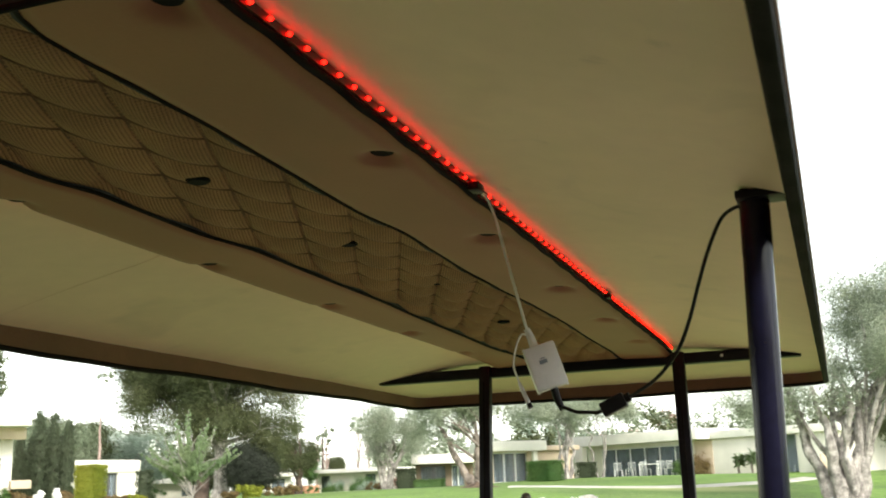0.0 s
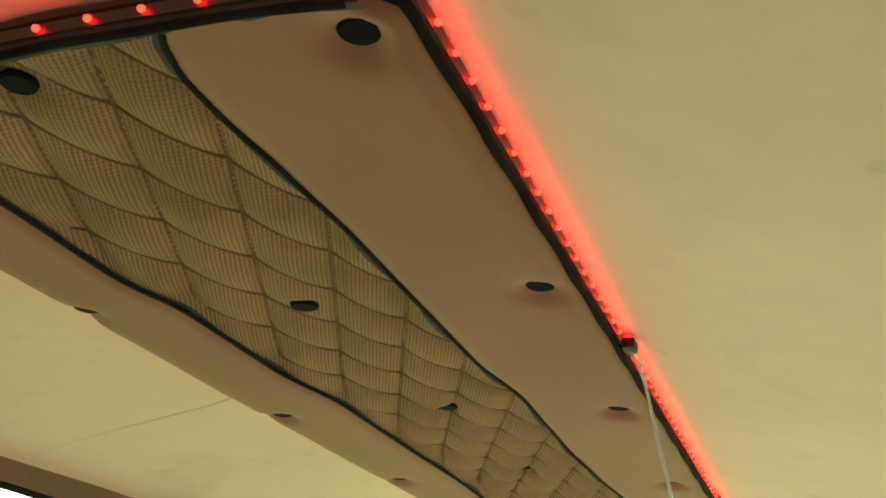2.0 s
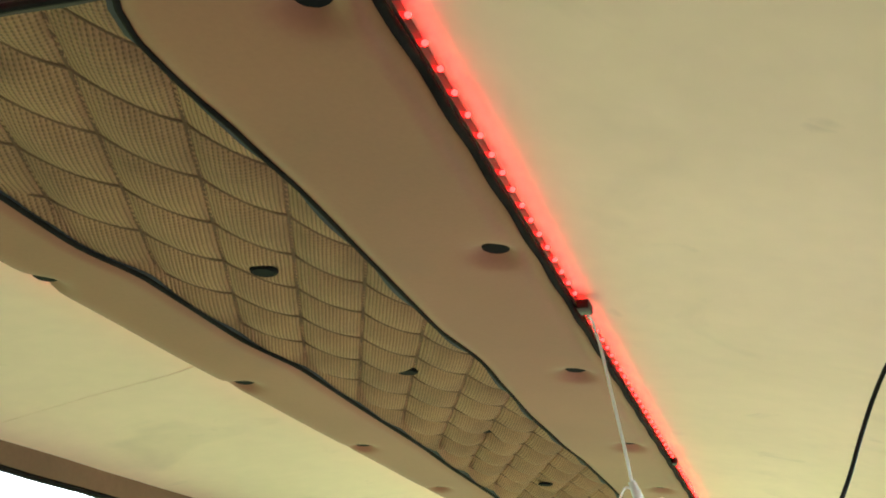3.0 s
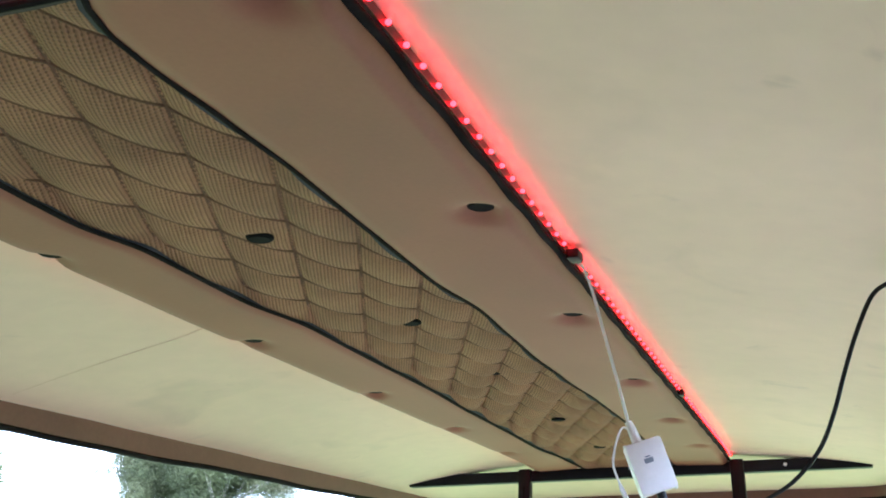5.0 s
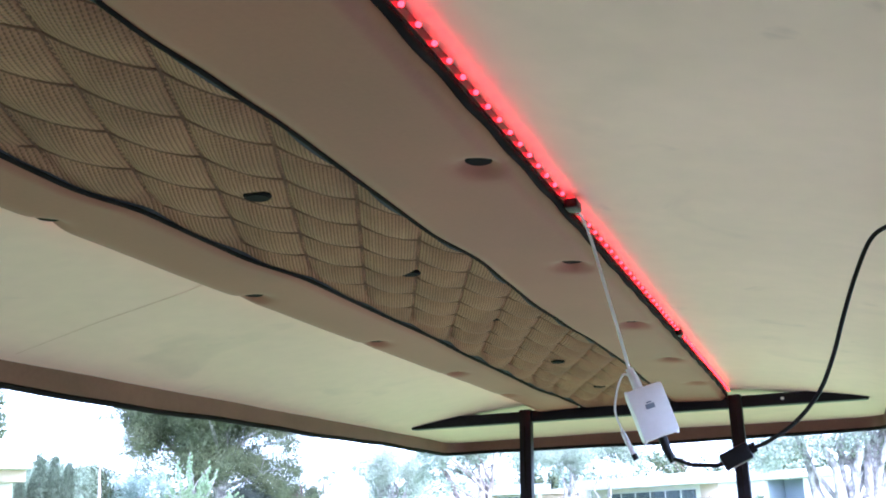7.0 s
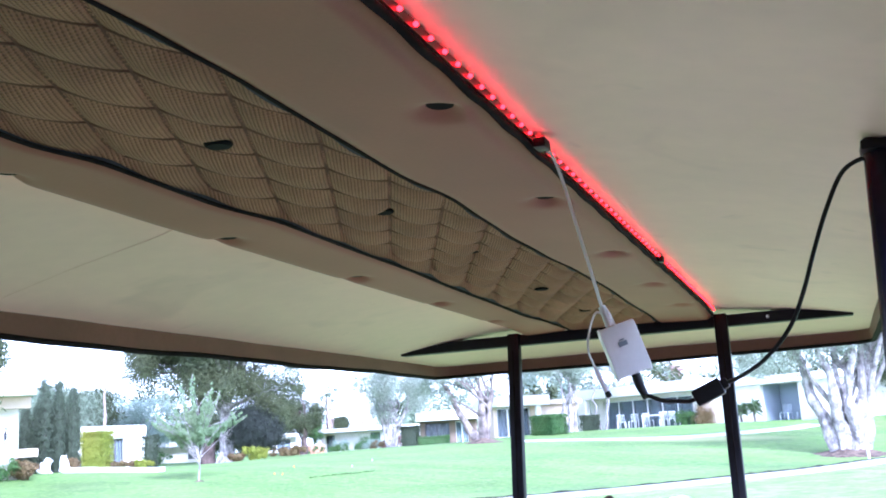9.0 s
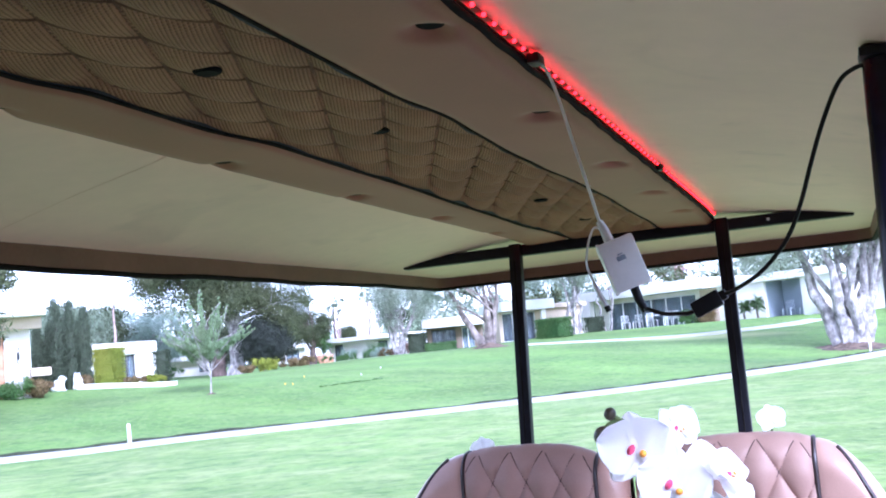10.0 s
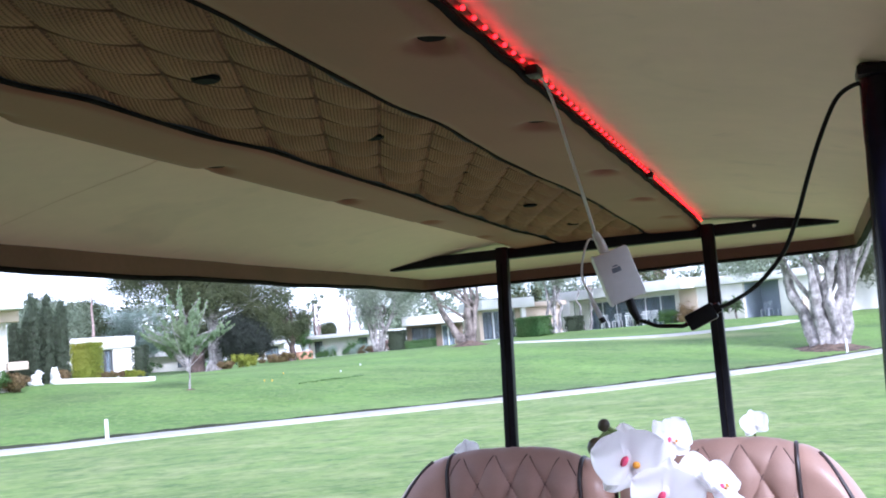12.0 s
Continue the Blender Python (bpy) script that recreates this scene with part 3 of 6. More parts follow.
def build_frame():
    bar_y, bar_z = 1.414, 1.822
    bm = bmesh.new()
    box(bm, (-0.575, bar_y - 0.017, bar_z - 0.0185), (0.556, bar_y + 0.017, bar_z + 0.0095), 0.004)
    bar = part("crossbar", bm, M["satin"], cart, "black steel crossbar under the roof")
    for x in (0.368, 0.528):
        bm = bmesh.new()
        ball(bm, (x, bar_y - 0.018, bar_z - 0.004), (0.004, 0.002, 0.004), 8, 6)
        part("screw", bm, M["white_plastic"], bar, "bright screw head")
    for x in (-0.2655, 0.260):
        bm = bmesh.new()
        box(bm, (x - 0.0155, bar_y - 0.030, 0.55), (x + 0.0155, bar_y - 0.002, bar_z + 0.0125), 0.004)
        skew_post(bm, x)
        post = part("rear_post", bm, M["satin"], cart, "black square steel roof post")
        bm = bmesh.new()
        box(bm, (x - 0.002, bar_y - 0.0325, 0.6), (x + 0.002, bar_y - 0.0298, bar_z - 0.03), 0.0008)
        skew_post(bm, x)
        part("groove", bm, M["black"], post)
    for sx in (1, -1):
        top, low = Vector((0.563 if sx > 0 else -0.588, -0.163, 1.812)), Vector((0.519 if sx > 0 else -0.544, -0.163, 0.5))
        bm = bmesh.new()
        tube(bm, [top.lerp(low, k) for k in (0, 0.3, 0.7, 1)], 0.0152, 24)
        post = part("front_post", bm, M["tube"], cart, "navy-black glossy round roof post")
        bm = bmesh.new()
        tube(bm, [top + Vector((0, 0, 0.004)), top.lerp(low, 0.05)], 0.0156, 24)
        part("collar", bm, M["tube"], post)
        bm = bmesh.new()
        box(bm, (min(top.x - 0.018 * sx, top.x + 0.038 * sx), top.y - 0.022, 1.803), (max(top.x - 0.018 * sx, top.x + 0.038 * sx), top.y + 0.014, 1.812), 0.002)
        part("bracket", bm, M["black_plastic"], post)


build_frame()


def build_body():
    """Floor, bench base and wheels below the view, so that posts and seats stand on something."""
    bm = bmesh.new()
    box(bm, (-0.58, -1.3, 0.34), (0.56, 1.75, 0.42), 0.03)
    part("floor_pan", bm, M["rubber"], cart)
    bm = bmesh.new()
    box(bm, (-0.57, 0.82, 0.42), (0.55, 1.56, 0.78), 0.05)
    part("bench_base", bm, M["body"], cart)
    bm = bmesh.new()
    box(bm, (-0.57, 1.40, 0.5), (0.55, 1.78, 0.86), 0.05)
    part("rear_deck", bm, M["body"], cart)
    bm = bmesh.new()
    box(bm, (0.08, -0.32, 0.42), (0.54, 0.2, 0.86), 0.05)
    part("console", bm, M["body"], cart)
    bm = bmesh.new()
    box(bm, (-0.57, -0.32, 0.42), (0.54, -0.02, 0.7), 0.05)
    part("front_bench_base", bm, M["body"], cart)
    for x in (-0.56, 0.54):
        for y in (-0.95, 1.25):
            bm = bmesh.new()
            b = bmesh.new()
            bmesh.ops.create_cone(b, cap_ends=True, segments=28, radius1=0.23, radius2=0.23, depth=0.2)
            bmesh.ops.bevel(b, geom=[e for e in b.edges if len(e.link_faces) == 2 and e.calc_face_angle(0) > 1], offset=0.05, segments=3, affect="EDGES")
            bmesh.ops.transform(b, matrix=pose(x, y, 0.23, 0, 90, 0), verts=b.verts)
            merge(bm, b)
            part("wheel", bm, M["rubber"], cart)


build_body()


# ---- padded ceiling panel ----
PANEL_Y0, PANEL_Y1 = -0.722, 1.405
RIGHT_BUTTONS = [(0.210, -0.688), (0.212, -0.323), (0.204, 0.046), (0.204, 0.433), (0.205, 0.793), (0.210, 1.125)]
QUILT_BUTTONS = [(-0.034, -0.682), (-0.026, -0.302), (-0.017, 0.066), (-0.016, 0.415), (-0.012, 0.794), (-0.010, 1.15)]
LEFT_BUTTONS = [(-0.248, -0.70), (-0.242, -0.347), (-0.226, 0.023), (-0.216, 0.392), (-0.208, 0.750), (-0.213, 1.095)]
BUTTONS = RIGHT_BUTTONS + QUILT_BUTTONS + LEFT_BUTTONS
PIPE_RIGHT = [(-0.722, 0.101), (-0.70, 0.092), (-0.675, 0.085), (-0.63, 0.084), (-0.55, 0.0885), (-0.45, 0.0925), (-0.30, 0.0905), (-0.14, 0.0895),
              (0.0, 0.102), (0.12, 0.099), (0.26, 0.095), (0.40, 0.099), (0.58, 0.109), (0.80, 0.113), (1.10, 0.108), (1.41, 0.111)]
PIPE_LEFT = [(-0.722, -0.148), (-0.56, -0.152), (-0.42, -0.156), (-0.32, -0.141), (-0.15, -0.142), (0.0, -0.125), (0.16, -0.126), (0.40, -0.124),
             (0.62, -0.130), (0.82, -0.131), (1.08, -0.135), (1.25, -0.122), (1.41, -0.110)]


def pipe_right(y):
    return along(PIPE_RIGHT, y)


def pipe_left(y):
    return along(PIPE_LEFT, y)


def edge_right(y):
    return 0.2415 - 0.02 * (1 - ss(PANEL_Y0, PANEL_Y0 + 0.03, y)) ** 2


def edge_left(y):
    return -0.255 + 0.03 * (1 - ss(PANEL_Y0, PANEL_Y0 + 0.03, y)) ** 2 + 0.012 * max(0, y)


def dimple(x, y, depth=0.0135, size=0.0175):
    d = 0.0
    for bx, by in BUTTONS:
        q = ((x - bx) / size) ** 2 + ((y - by) / size) ** 2
        if q < 9:
            d += depth * math.exp(-q)
    return d


def quilt_puff(x, y, w, h, x0, y0, power):
    """Height of the stuffing between two sets of crossing stitch lines."""
    a = ((x - x0) / w + (y - y0) / h) / 2
    b = ((x - x0) / w - (y - y0) / h) / 2
    fa, fb = abs(math.sin(math.pi * a)), abs(math.sin(math.pi * b))
    return (fa * fb) ** power


def quilt_a(x, y):
    """Counts the furrows along one diagonal of the quilting."""
    return 13.545 * x + 5.968 * y + 2.727


def quilt_b(x, y):
    """Counts the creases along the other diagonal."""
    return -13.849 * x + 6.368 * y + 4.18


def quilt_drop(x, y):
    """Hang of the quilted cloth: deep furrows one way, shallow creases the other."""
    fa, fb = abs(math.sin(math.pi * quilt_a(x, y))), abs(math.sin(math.pi * quilt_b(x, y)))
    deep = 0.0138 + 0.0055 * ss(0.0, 0.7, y)
    return deep - 0.0236 - deep * fa ** 0.65 * (0.36 + 0.64 * fb ** 0.7)


def pad_depth(x, y):
    e = min(x - edge_left(y), edge_right(y) - x, PANEL_Y1 - y + 0.004)
    e = max(0.0, e)
    soft = 0.035 if x < pipe_left(y) else 0.016
    k = min(1.0, e / soft)
    return 0.008 + 0.019 * math.sqrt(max(0.0, 1 - (1 - k) ** 2))


def build_panel():
    panel = thing("ceiling_panel", (0, 0.3, 1.87), "long padded tan panel with quilted middle under the cart roof", "roof panel")

    def pad(lo, hi, name, label):
        bm = bmesh.new()

        def place(u, y):
            x = lo(y) + (hi(y) - lo(y)) * u
            p = min(1.0, abs(x - pipe_right(y)) / 0.012, abs(x - pipe_left(y)) / 0.012)
            z = ceiling_z(x, y) - pad_depth(x, y) + 0.004 * (1 - p) + dimple(x, y)
            z += 0.0012 * noise.noise((x * 9, y * 5, 1.0))
            return Vector((x, y, z))

        sheet(bm, [0.5 - 0.5 * math.cos(math.pi * i / 26) for i in range(27)], steps(PANEL_Y0, PANEL_Y1, 210), place)
        bmesh.ops.reverse_faces(bm, faces=bm.faces)
        return part(name, bm, M["pad"], panel, label)

    pad(pipe_right, edge_right, "side_pad", "smooth tan vinyl side pad with dark buttons")
    pad(edge_left, pipe_left, "side_pad", "smooth tan vinyl side pad with dark buttons")
    bm = bmesh.new()

    def quilted(u, y):
        x = pipe_left(y) + (pipe_right(y) - pipe_left(y)) * u
        e = min(1.0, (x - pipe_left(y)) / 0.012, (pipe_right(y) - x) / 0.012, (y - PANEL_Y0) / 0.014)
        e = max(0.0, e)
        puffed = quilt_drop(x, y)
        end = ss(PANEL_Y1 - 0.05, PANEL_Y1 - 0.005, y)
        puffed = puffed * (1 - end) - 0.0255 * end
        z = ceiling_z(x, y) + puffed * e + (1 - e) * -0.0215 + dimple(x, y, 0.0085)
        return Vector((x, y, z))

    sheet(bm, steps(0, 1, 68), steps(PANEL_Y0, PANEL_Y1, 520), quilted)
    bmesh.ops.reverse_faces(bm, faces=bm.faces)
    part("quilted_middle", bm, M["quilt"], panel, "diamond-quilted olive-tan ribbed mesh fabric")
    # seams along both sets of diagonals, tubes coloured dark for the creases' shade
    for kx, ky, k0, radius, lift in ((13.545, 5.968, 2.727, 0.0021, 0.0005), (-13.849, 6.368, 4.18, 0.0015, 0.0006)):
        for k in range(-6, 18):
            pts = []
            for i in range(120):
                x = -0.145 + 0.26 * i / 119
                y = (k - k0 - kx * x) / ky
                if PANEL_Y0 + 0.006 < y < PANEL_Y1 - 0.04 and pipe_left(y) + 0.010 < x < pipe_right(y) - 0.010:
                    pts.append((x, y, ceiling_z(x, y) + quilt_drop(x, y) - lift + dimple(x, y, 0.0085)))
            if len(pts) > 3:
                bm = bmesh.new()
                tube(bm, pts, radius, 6)
                part("seam_line", bm, M["quilt_crease"], panel)
    for f in (pipe_right, pipe_left):
        bm = bmesh.new()
        ys = steps(PANEL_Y0 + 0.002, PANEL_Y1, 130)
        tube(bm, [(f(y), y, ceiling_z(f(y), y) - 0.0235) for y in ys], 0.0026, 8)
        part("piping", bm, M["black"], panel, "black piping along the quilting")
    # blue-black strip on the cloth beside each piping, wider on the right
    for f, width in ((pipe_right, -0.0075), (pipe_left, 0.004)):
        bm = bmesh.new()
        rows = []
        for y in steps(PANEL_Y0 + 0.004, PANEL_Y1, 150):
            row = []
            for k in (0.0, 0.35, 0.7, 1.0):
                x = f(y) + width * k + (0.0008 * math.sin(31 * y) if k == 1.0 else 0)
                e = min(1.0, abs(x - f(y)) / 0.012)
                row.append(bm.verts.new((x, y, ceiling_z(x, y) + quilt_drop(x, y) * e + (1 - e) * -0.0215 - 0.0012)))
            rows.append(row)
        for r1, r2 in zip(rows, rows[1:]):
            for i in range(3):
                bm.faces.new((r1[i], r1[i + 1], r2[i + 1], r2[i]))
        part("edging_strip", bm, M["edging"], panel, "blue-black strip beside the piping")
    # black welt along the outer edge, folded round the front end
    bm = bmesh.new()
    pts = [(edge_right(y), y) for y in reversed(steps(PANEL_Y0 + 0.002, PANEL_Y1, 120))]
    pts += [(x, PANEL_Y0 - 0.002) for x in reversed(steps(edge_left(PANEL_Y0) + 0.01, edge_right(PANEL_Y0) - 0.008, 24))]
    tube(bm, [(x, y, ceiling_z(x, y) - 0.0125 + 0.001 * math.sin(60 * y + 25 * x)) for x, y in pts], 0.0040, 10)
    part("edge_welt", bm, M["black"], panel, "black cord welt round the outer edge")
    bm = bmesh.new()
    rows = []
    for x in steps(edge_left(PANEL_Y0) - 0.004, edge_right(PANEL_Y0) + 0.004, 40):
        zc, w = ceiling_z(x, PANEL_Y0), 0.0008 * math.sin(70 * x)
        rows.append([bm.verts.new((x, PANEL_Y0 + k, zc + h + w)) for k, h in ((0.006, -0.0262), (-0.001, -0.0268), (-0.0045, -0.0225), (-0.0045, -0.014), (-0.003, -0.002), (0.006, -0.001))])
    for r1, r2 in zip(rows, rows[1:]):
        for i in range(5):
            bm.faces.new((r1[i], r1[i + 1], r2[i + 1], r2[i]))
    bmesh.ops.recalc_face_normals(bm, faces=bm.faces)
    part("front_band", bm, M["band"], panel, "dark brown cloth band round the front end")
    bm = bmesh.new()
    tube(bm, [(x, PANEL_Y0 - 0.001, ceiling_z(x, PANEL_Y0) - 0.0262 + 0.0006 * math.sin(50 * x)) for x in steps(edge_left(PANEL_Y0) + 0.004, edge_right(PANEL_Y0) - 0.004, 40)], 0.0030, 8)
    part("front_welt", bm, M["black"], panel, "black cord along the front end")
    for x, y in BUTTONS:
        sunk = ceiling_z(x, y) - pad_depth(x, y) + 0.0092 if abs(x + 0.02) > 0.08 else ceiling_z(x, y) + quilt_drop(x, y) + 0.0042
        bm = bmesh.new()
        b = bmesh.new()
        bmesh.ops.create_cone(b, cap_ends=True, segments=22, radius1=0.0125, radius2=0.0148, depth=0.004)
        bmesh.ops.bevel(b, geom=[e for e in b.edges if len(e.link_faces) == 2 and e.calc_face_angle(0) > 0.8], offset=0.0012, segments=2, affect="EDGES")
        bmesh.ops.translate(b, vec=(x, y, sunk), verts=b.verts)
        merge(bm, b)
        part("button", bm, M["disc"], panel, "dark round button sunk in the padding")
    return panel


build_panel()


# ---- light strip and its controller ----
def build_led():
    strip = thing("led_strip", (0.25, 0.3, 1.875), "red glowing light strip stuck along the panel edge", "light strip")

    def lamp_line(start, end, out, name, drop=-0.0055, gap=0.0293):
        n = int((Vector(end) - Vector(start)).length / gap)
        bm = bmesh.new()
        pts = [Vector(start).lerp(Vector(end), i / n) for i in range(n + 1)]
        pts = [Vector((p.x, p.y, ceiling_z(p.x, p.y) + drop)) for p in pts]
        side = Vector(out)
        for p, q in zip(pts, pts[1:]):
            vs = [bm.verts.new(a + Vector((0, 0, h)) + side * k) for a, h, k in ((p, -0.0032, 0), (q, -0.0032, 0), (q, 0.004, 0.0012), (p, 0.004, 0.0012))]
            bm.faces.new(vs)
        bmesh.ops.remove_doubles(bm, verts=bm.verts, dist=0.0001)
        part(name, bm, M["led_strip"], strip)
        mesh = None
        for p in pts:
            if mesh is None:
                bm = bmesh.new()
                ball(bm, (0, 0, 0), (0.0024, 0.0024, 0.0021), 8, 6)
                mesh = bpy.data.meshes.new("led")
                bm.to_mesh(mesh)
                bm.free()
                mesh.materials.append(M["led"])
            ob = new("led", mesh)
            ob.parent = strip
            ob.location = p + side * 0.0028 - origin_of(strip)

    lamp_line((0.2465, PANEL_Y0 + 0.02, 0), (0.2465, 1.38, 0), (1, 0, 0), "tape")
    lamp_line((-0.2355, PANEL_Y0 - 0.0065, 0), (0.206, PANEL_Y0 - 0.0065, 0), (0, -1, 0), "tape", -0.0185, 0.0367)
    bm = bmesh.new()
    box(bm, (0.242, 0.606, ceiling_z(0.248, 0.615) - 0.013), (0.2535, 0.626, ceiling_z(0.248, 0.615) - 0.003), 0.002)
    part("strip_clip", bm, M["black_plastic"], strip, "black strip clip")
    lamp_line((-0.259, PANEL_Y0 + 0.03, 0), (-0.242, 1.38, 0), (-1, 0, 0), "tape")


build_led()


def glow_lamp(a, b, out, power):
    """Light of one run of the strip, thrown out and up onto the lining."""
    a, b = Vector(a), Vector(b)
    d = bpy.data.lights.new("led_glow", "AREA")
    d.shape, d.size, d.size_y, d.energy, d.color = "RECTANGLE", 0.006, (b - a).length, power, (1.0, 0.012, 0.03)
    ob = new("led_glow", d)
    along_run = (b - a).normalized()
    zax = -(Vector(out) + Vector((0, 0, 1.3))).normalized()
    xax = along_run.cross(zax).normalized()
    zax = xax.cross(along_run)
    ob.matrix_world = Matrix.Translation((a + b) / 2) @ Matrix((xax, along_run, zax)).transposed().to_4x4()
    return ob


def under(x, y, drop=0.0075):
    return (x, y, ceiling_z(x, y) - drop)


glow_lamp(under(0.2545, -0.70), under(0.2545, 0.35), (1, 0, 0), LED_POWER)
glow_lamp(under(0.2545, 0.35), under(0.2545, 1.30), (1, 0, 0), LED_POWER * 0.9)
glow_lamp(under(-0.266, -0.68), under(-0.266, 0.35), (-1, 0, 0), LED_POWER * 0.4)
glow_lamp(under(-0.260, 0.35), under(-0.260, 1.36), (-1, 0, 0), LED_POWER * 0.4)
glow_lamp(under(0.20, PANEL_Y0 - 0.0135, 0.016), under(-0.23, PANEL_Y0 - 0.0135, 0.016), (0, -1, 0), LED_POWER * 0.4)


def build_controller():
    c = Vector((0.3005, -0.058, 1.659))
    ctl = thing("led_controller", c, "white plastic light controller hanging from its cable", "controller")
    turn = Matrix.Translation(c) @ pose(0, 0, 0, 0, -17, 18)
    bm = bmesh.new()
    box(bm, (-0.0195, -0.0105, -0.027), (0.0195, 0.0105, 0.027), 0.0035, turn)
    body = part("case", bm, M["white_plastic"], ctl)
    bm = bmesh.new()
    box(bm, (-0.0055, -0.0112, 0.0035), (0.004, -0.0102, 0.0085), 0.0004, turn)
    box(bm, (-0.0035, -0.0116, 0.0095), (0.002, -0.0104, 0.0108), 0.0002, turn)
    part("print_mark", bm, M["grey"], body, "small grey printed mark")
    for x, z in ((-0.0175, -0.0265), (0.0175, -0.0265), (-0.0175, 0.0265)):
        bm = bmesh.new()
        ball(bm, turn @ Vector((x, 0, z)), (0.0022, 0.004, 0.002), 10, 8)
        part("lug", bm, M["white_plastic"], body)
    up = turn @ Vector((-0.004, 0, 0.027))
    bm = bmesh.new()
    tube(bm, [up, up + Vector((-0.004, 0, 0.012)), up + Vector((-0.008, -0.002, 0.022))], [0.0055, 0.005, 0.0038], 12)
    part("strain_relief", bm, M["clear_plastic"], ctl, "milky strain relief")
    bm = bmesh.new()
    top = (0.2535, -0.130, ceiling_z(0.2535, -0.130) - 0.0125)
    tube(bm, smooth_line([top, (0.2545, -0.112, 1.861), (0.260, -0.10, 1.837), (0.2685, -0.09, 1.789), (0.277, -0.08, 1.742), up + Vector((-0.007, -0.002, 0.018))], 8), 0.0018, 8)
    part("white_cable", bm, M["white_plastic"], ctl, "thin white cable")
    bm = bmesh.new()
    s = up + Vector((-0.007, -0.002, 0.014))
    e = s + Vector((-0.0125, -0.004, -0.055))
    tube(bm, smooth_line([s, s + Vector((-0.007, -0.003, 0.001)), s + Vector((-0.0135, -0.006, -0.014)), s + Vector((-0.0175, -0.006, -0.036)), e], 8), 0.0012, 8)
    loose = part("loose_wire", bm, M["white_plastic"], ctl, "loose thin white wire")
    bm = bmesh.new()
    tube(bm, [e, e + Vector((0.002, 0, -0.006)), e + Vector((0.0105, 0, -0.026))], [0.0016, 0.0026, 0.0028], 10)
    part("wire_plug", bm, M["clear_plastic"], loose, "milky wire plug")
    bm = bmesh.new()
    tube(bm, [e + Vector((0.0105, 0, -0.026)), e + Vector((0.0128, 0, -0.0315))], 0.0031, 10)
    part("plug_tip", bm, M["black_plastic"], loose, "black plug tip")
    bm = bmesh.new()
    conn = Vector((0.2515, -0.152, ceiling_z(0.2515, -0.152) - 0.0115))
    box(bm, (conn.x - 0.004, conn.y - 0.011, conn.z - 0.005), (conn.x + 0.009, conn.y + 0.012, conn.z + 0.005), 0.002)
    part("strip_connector", bm, M["black_plastic"], ctl, "black strip connector")
    # plug, adapter and black cable to the roof post
    low = turn @ Vector((0.001, 0, -0.027))
    bm = bmesh.new()
    tube(bm, [low, low + Vector((0.003, 0, -0.012)), low + Vector((0.009, 0.0, -0.026))], [0.0048, 0.0048, 0.0035], 12)
    part("power_plug", bm, M["black_plastic"], ctl, "black barrel plug")
    a = Vector((0.3825, -0.072, 1.609))
    ax = Vector((1, 0, 0.45)).normalized()
    bm = bmesh.new()
    tube(bm, smooth_line([low + Vector((0.008, 0, -0.024)), (0.322, -0.062, 1.6095), (0.337, -0.066, 1.6035), (0.354, -0.070, 1.602),
                          a - ax * 0.022 + Vector((0, 0, 0.0012)), a - ax * 0.012], 8), 0.0022, 8)
    part("black_lead", bm, M["black_plastic"], ctl)
    rot = Matrix.Translation(a) @ pose(0, 0, 0, 0, -24, 0)
    bm = bmesh.new()
    box(bm, (-0.0155, -0.0065, -0.0085), (0.0145, 0.0065, 0.0085), 0.0025, rot)
    box(bm, (0.012, -0.004, -0.005), (0.021, 0.004, 0.005), 0.0015, rot)
    part("adapter", bm, M["black_plastic"], ctl, "black inline adapter")
    bm = bmesh.new()
    tube(bm, smooth_line([a + ax * 0.018, (0.414, -0.088, 1.6205), (0.441, -0.105, 1.635), (0.466, -0.12, 1.660), (0.482, -0.13, 1.690), (0.496, -0.14, 1.726),
                          (0.510, -0.15, 1.759), (0.526, -0.156, 1.789), (0.540, -0.16, 1.799), (0.556, -0.163, 1.801)], 8), 0.0021, 8)
    part("black_cable", bm, M["black_plastic"], ctl, "black power cable looped to the roof post")


build_controller()


# ---- rear bench with two quilted backs ----
bench = thing("bench_seat", (-0.01, 1.05, 0.78), "tan-brown vinyl bench with two diamond-quilted backs and dark piping", "seat")


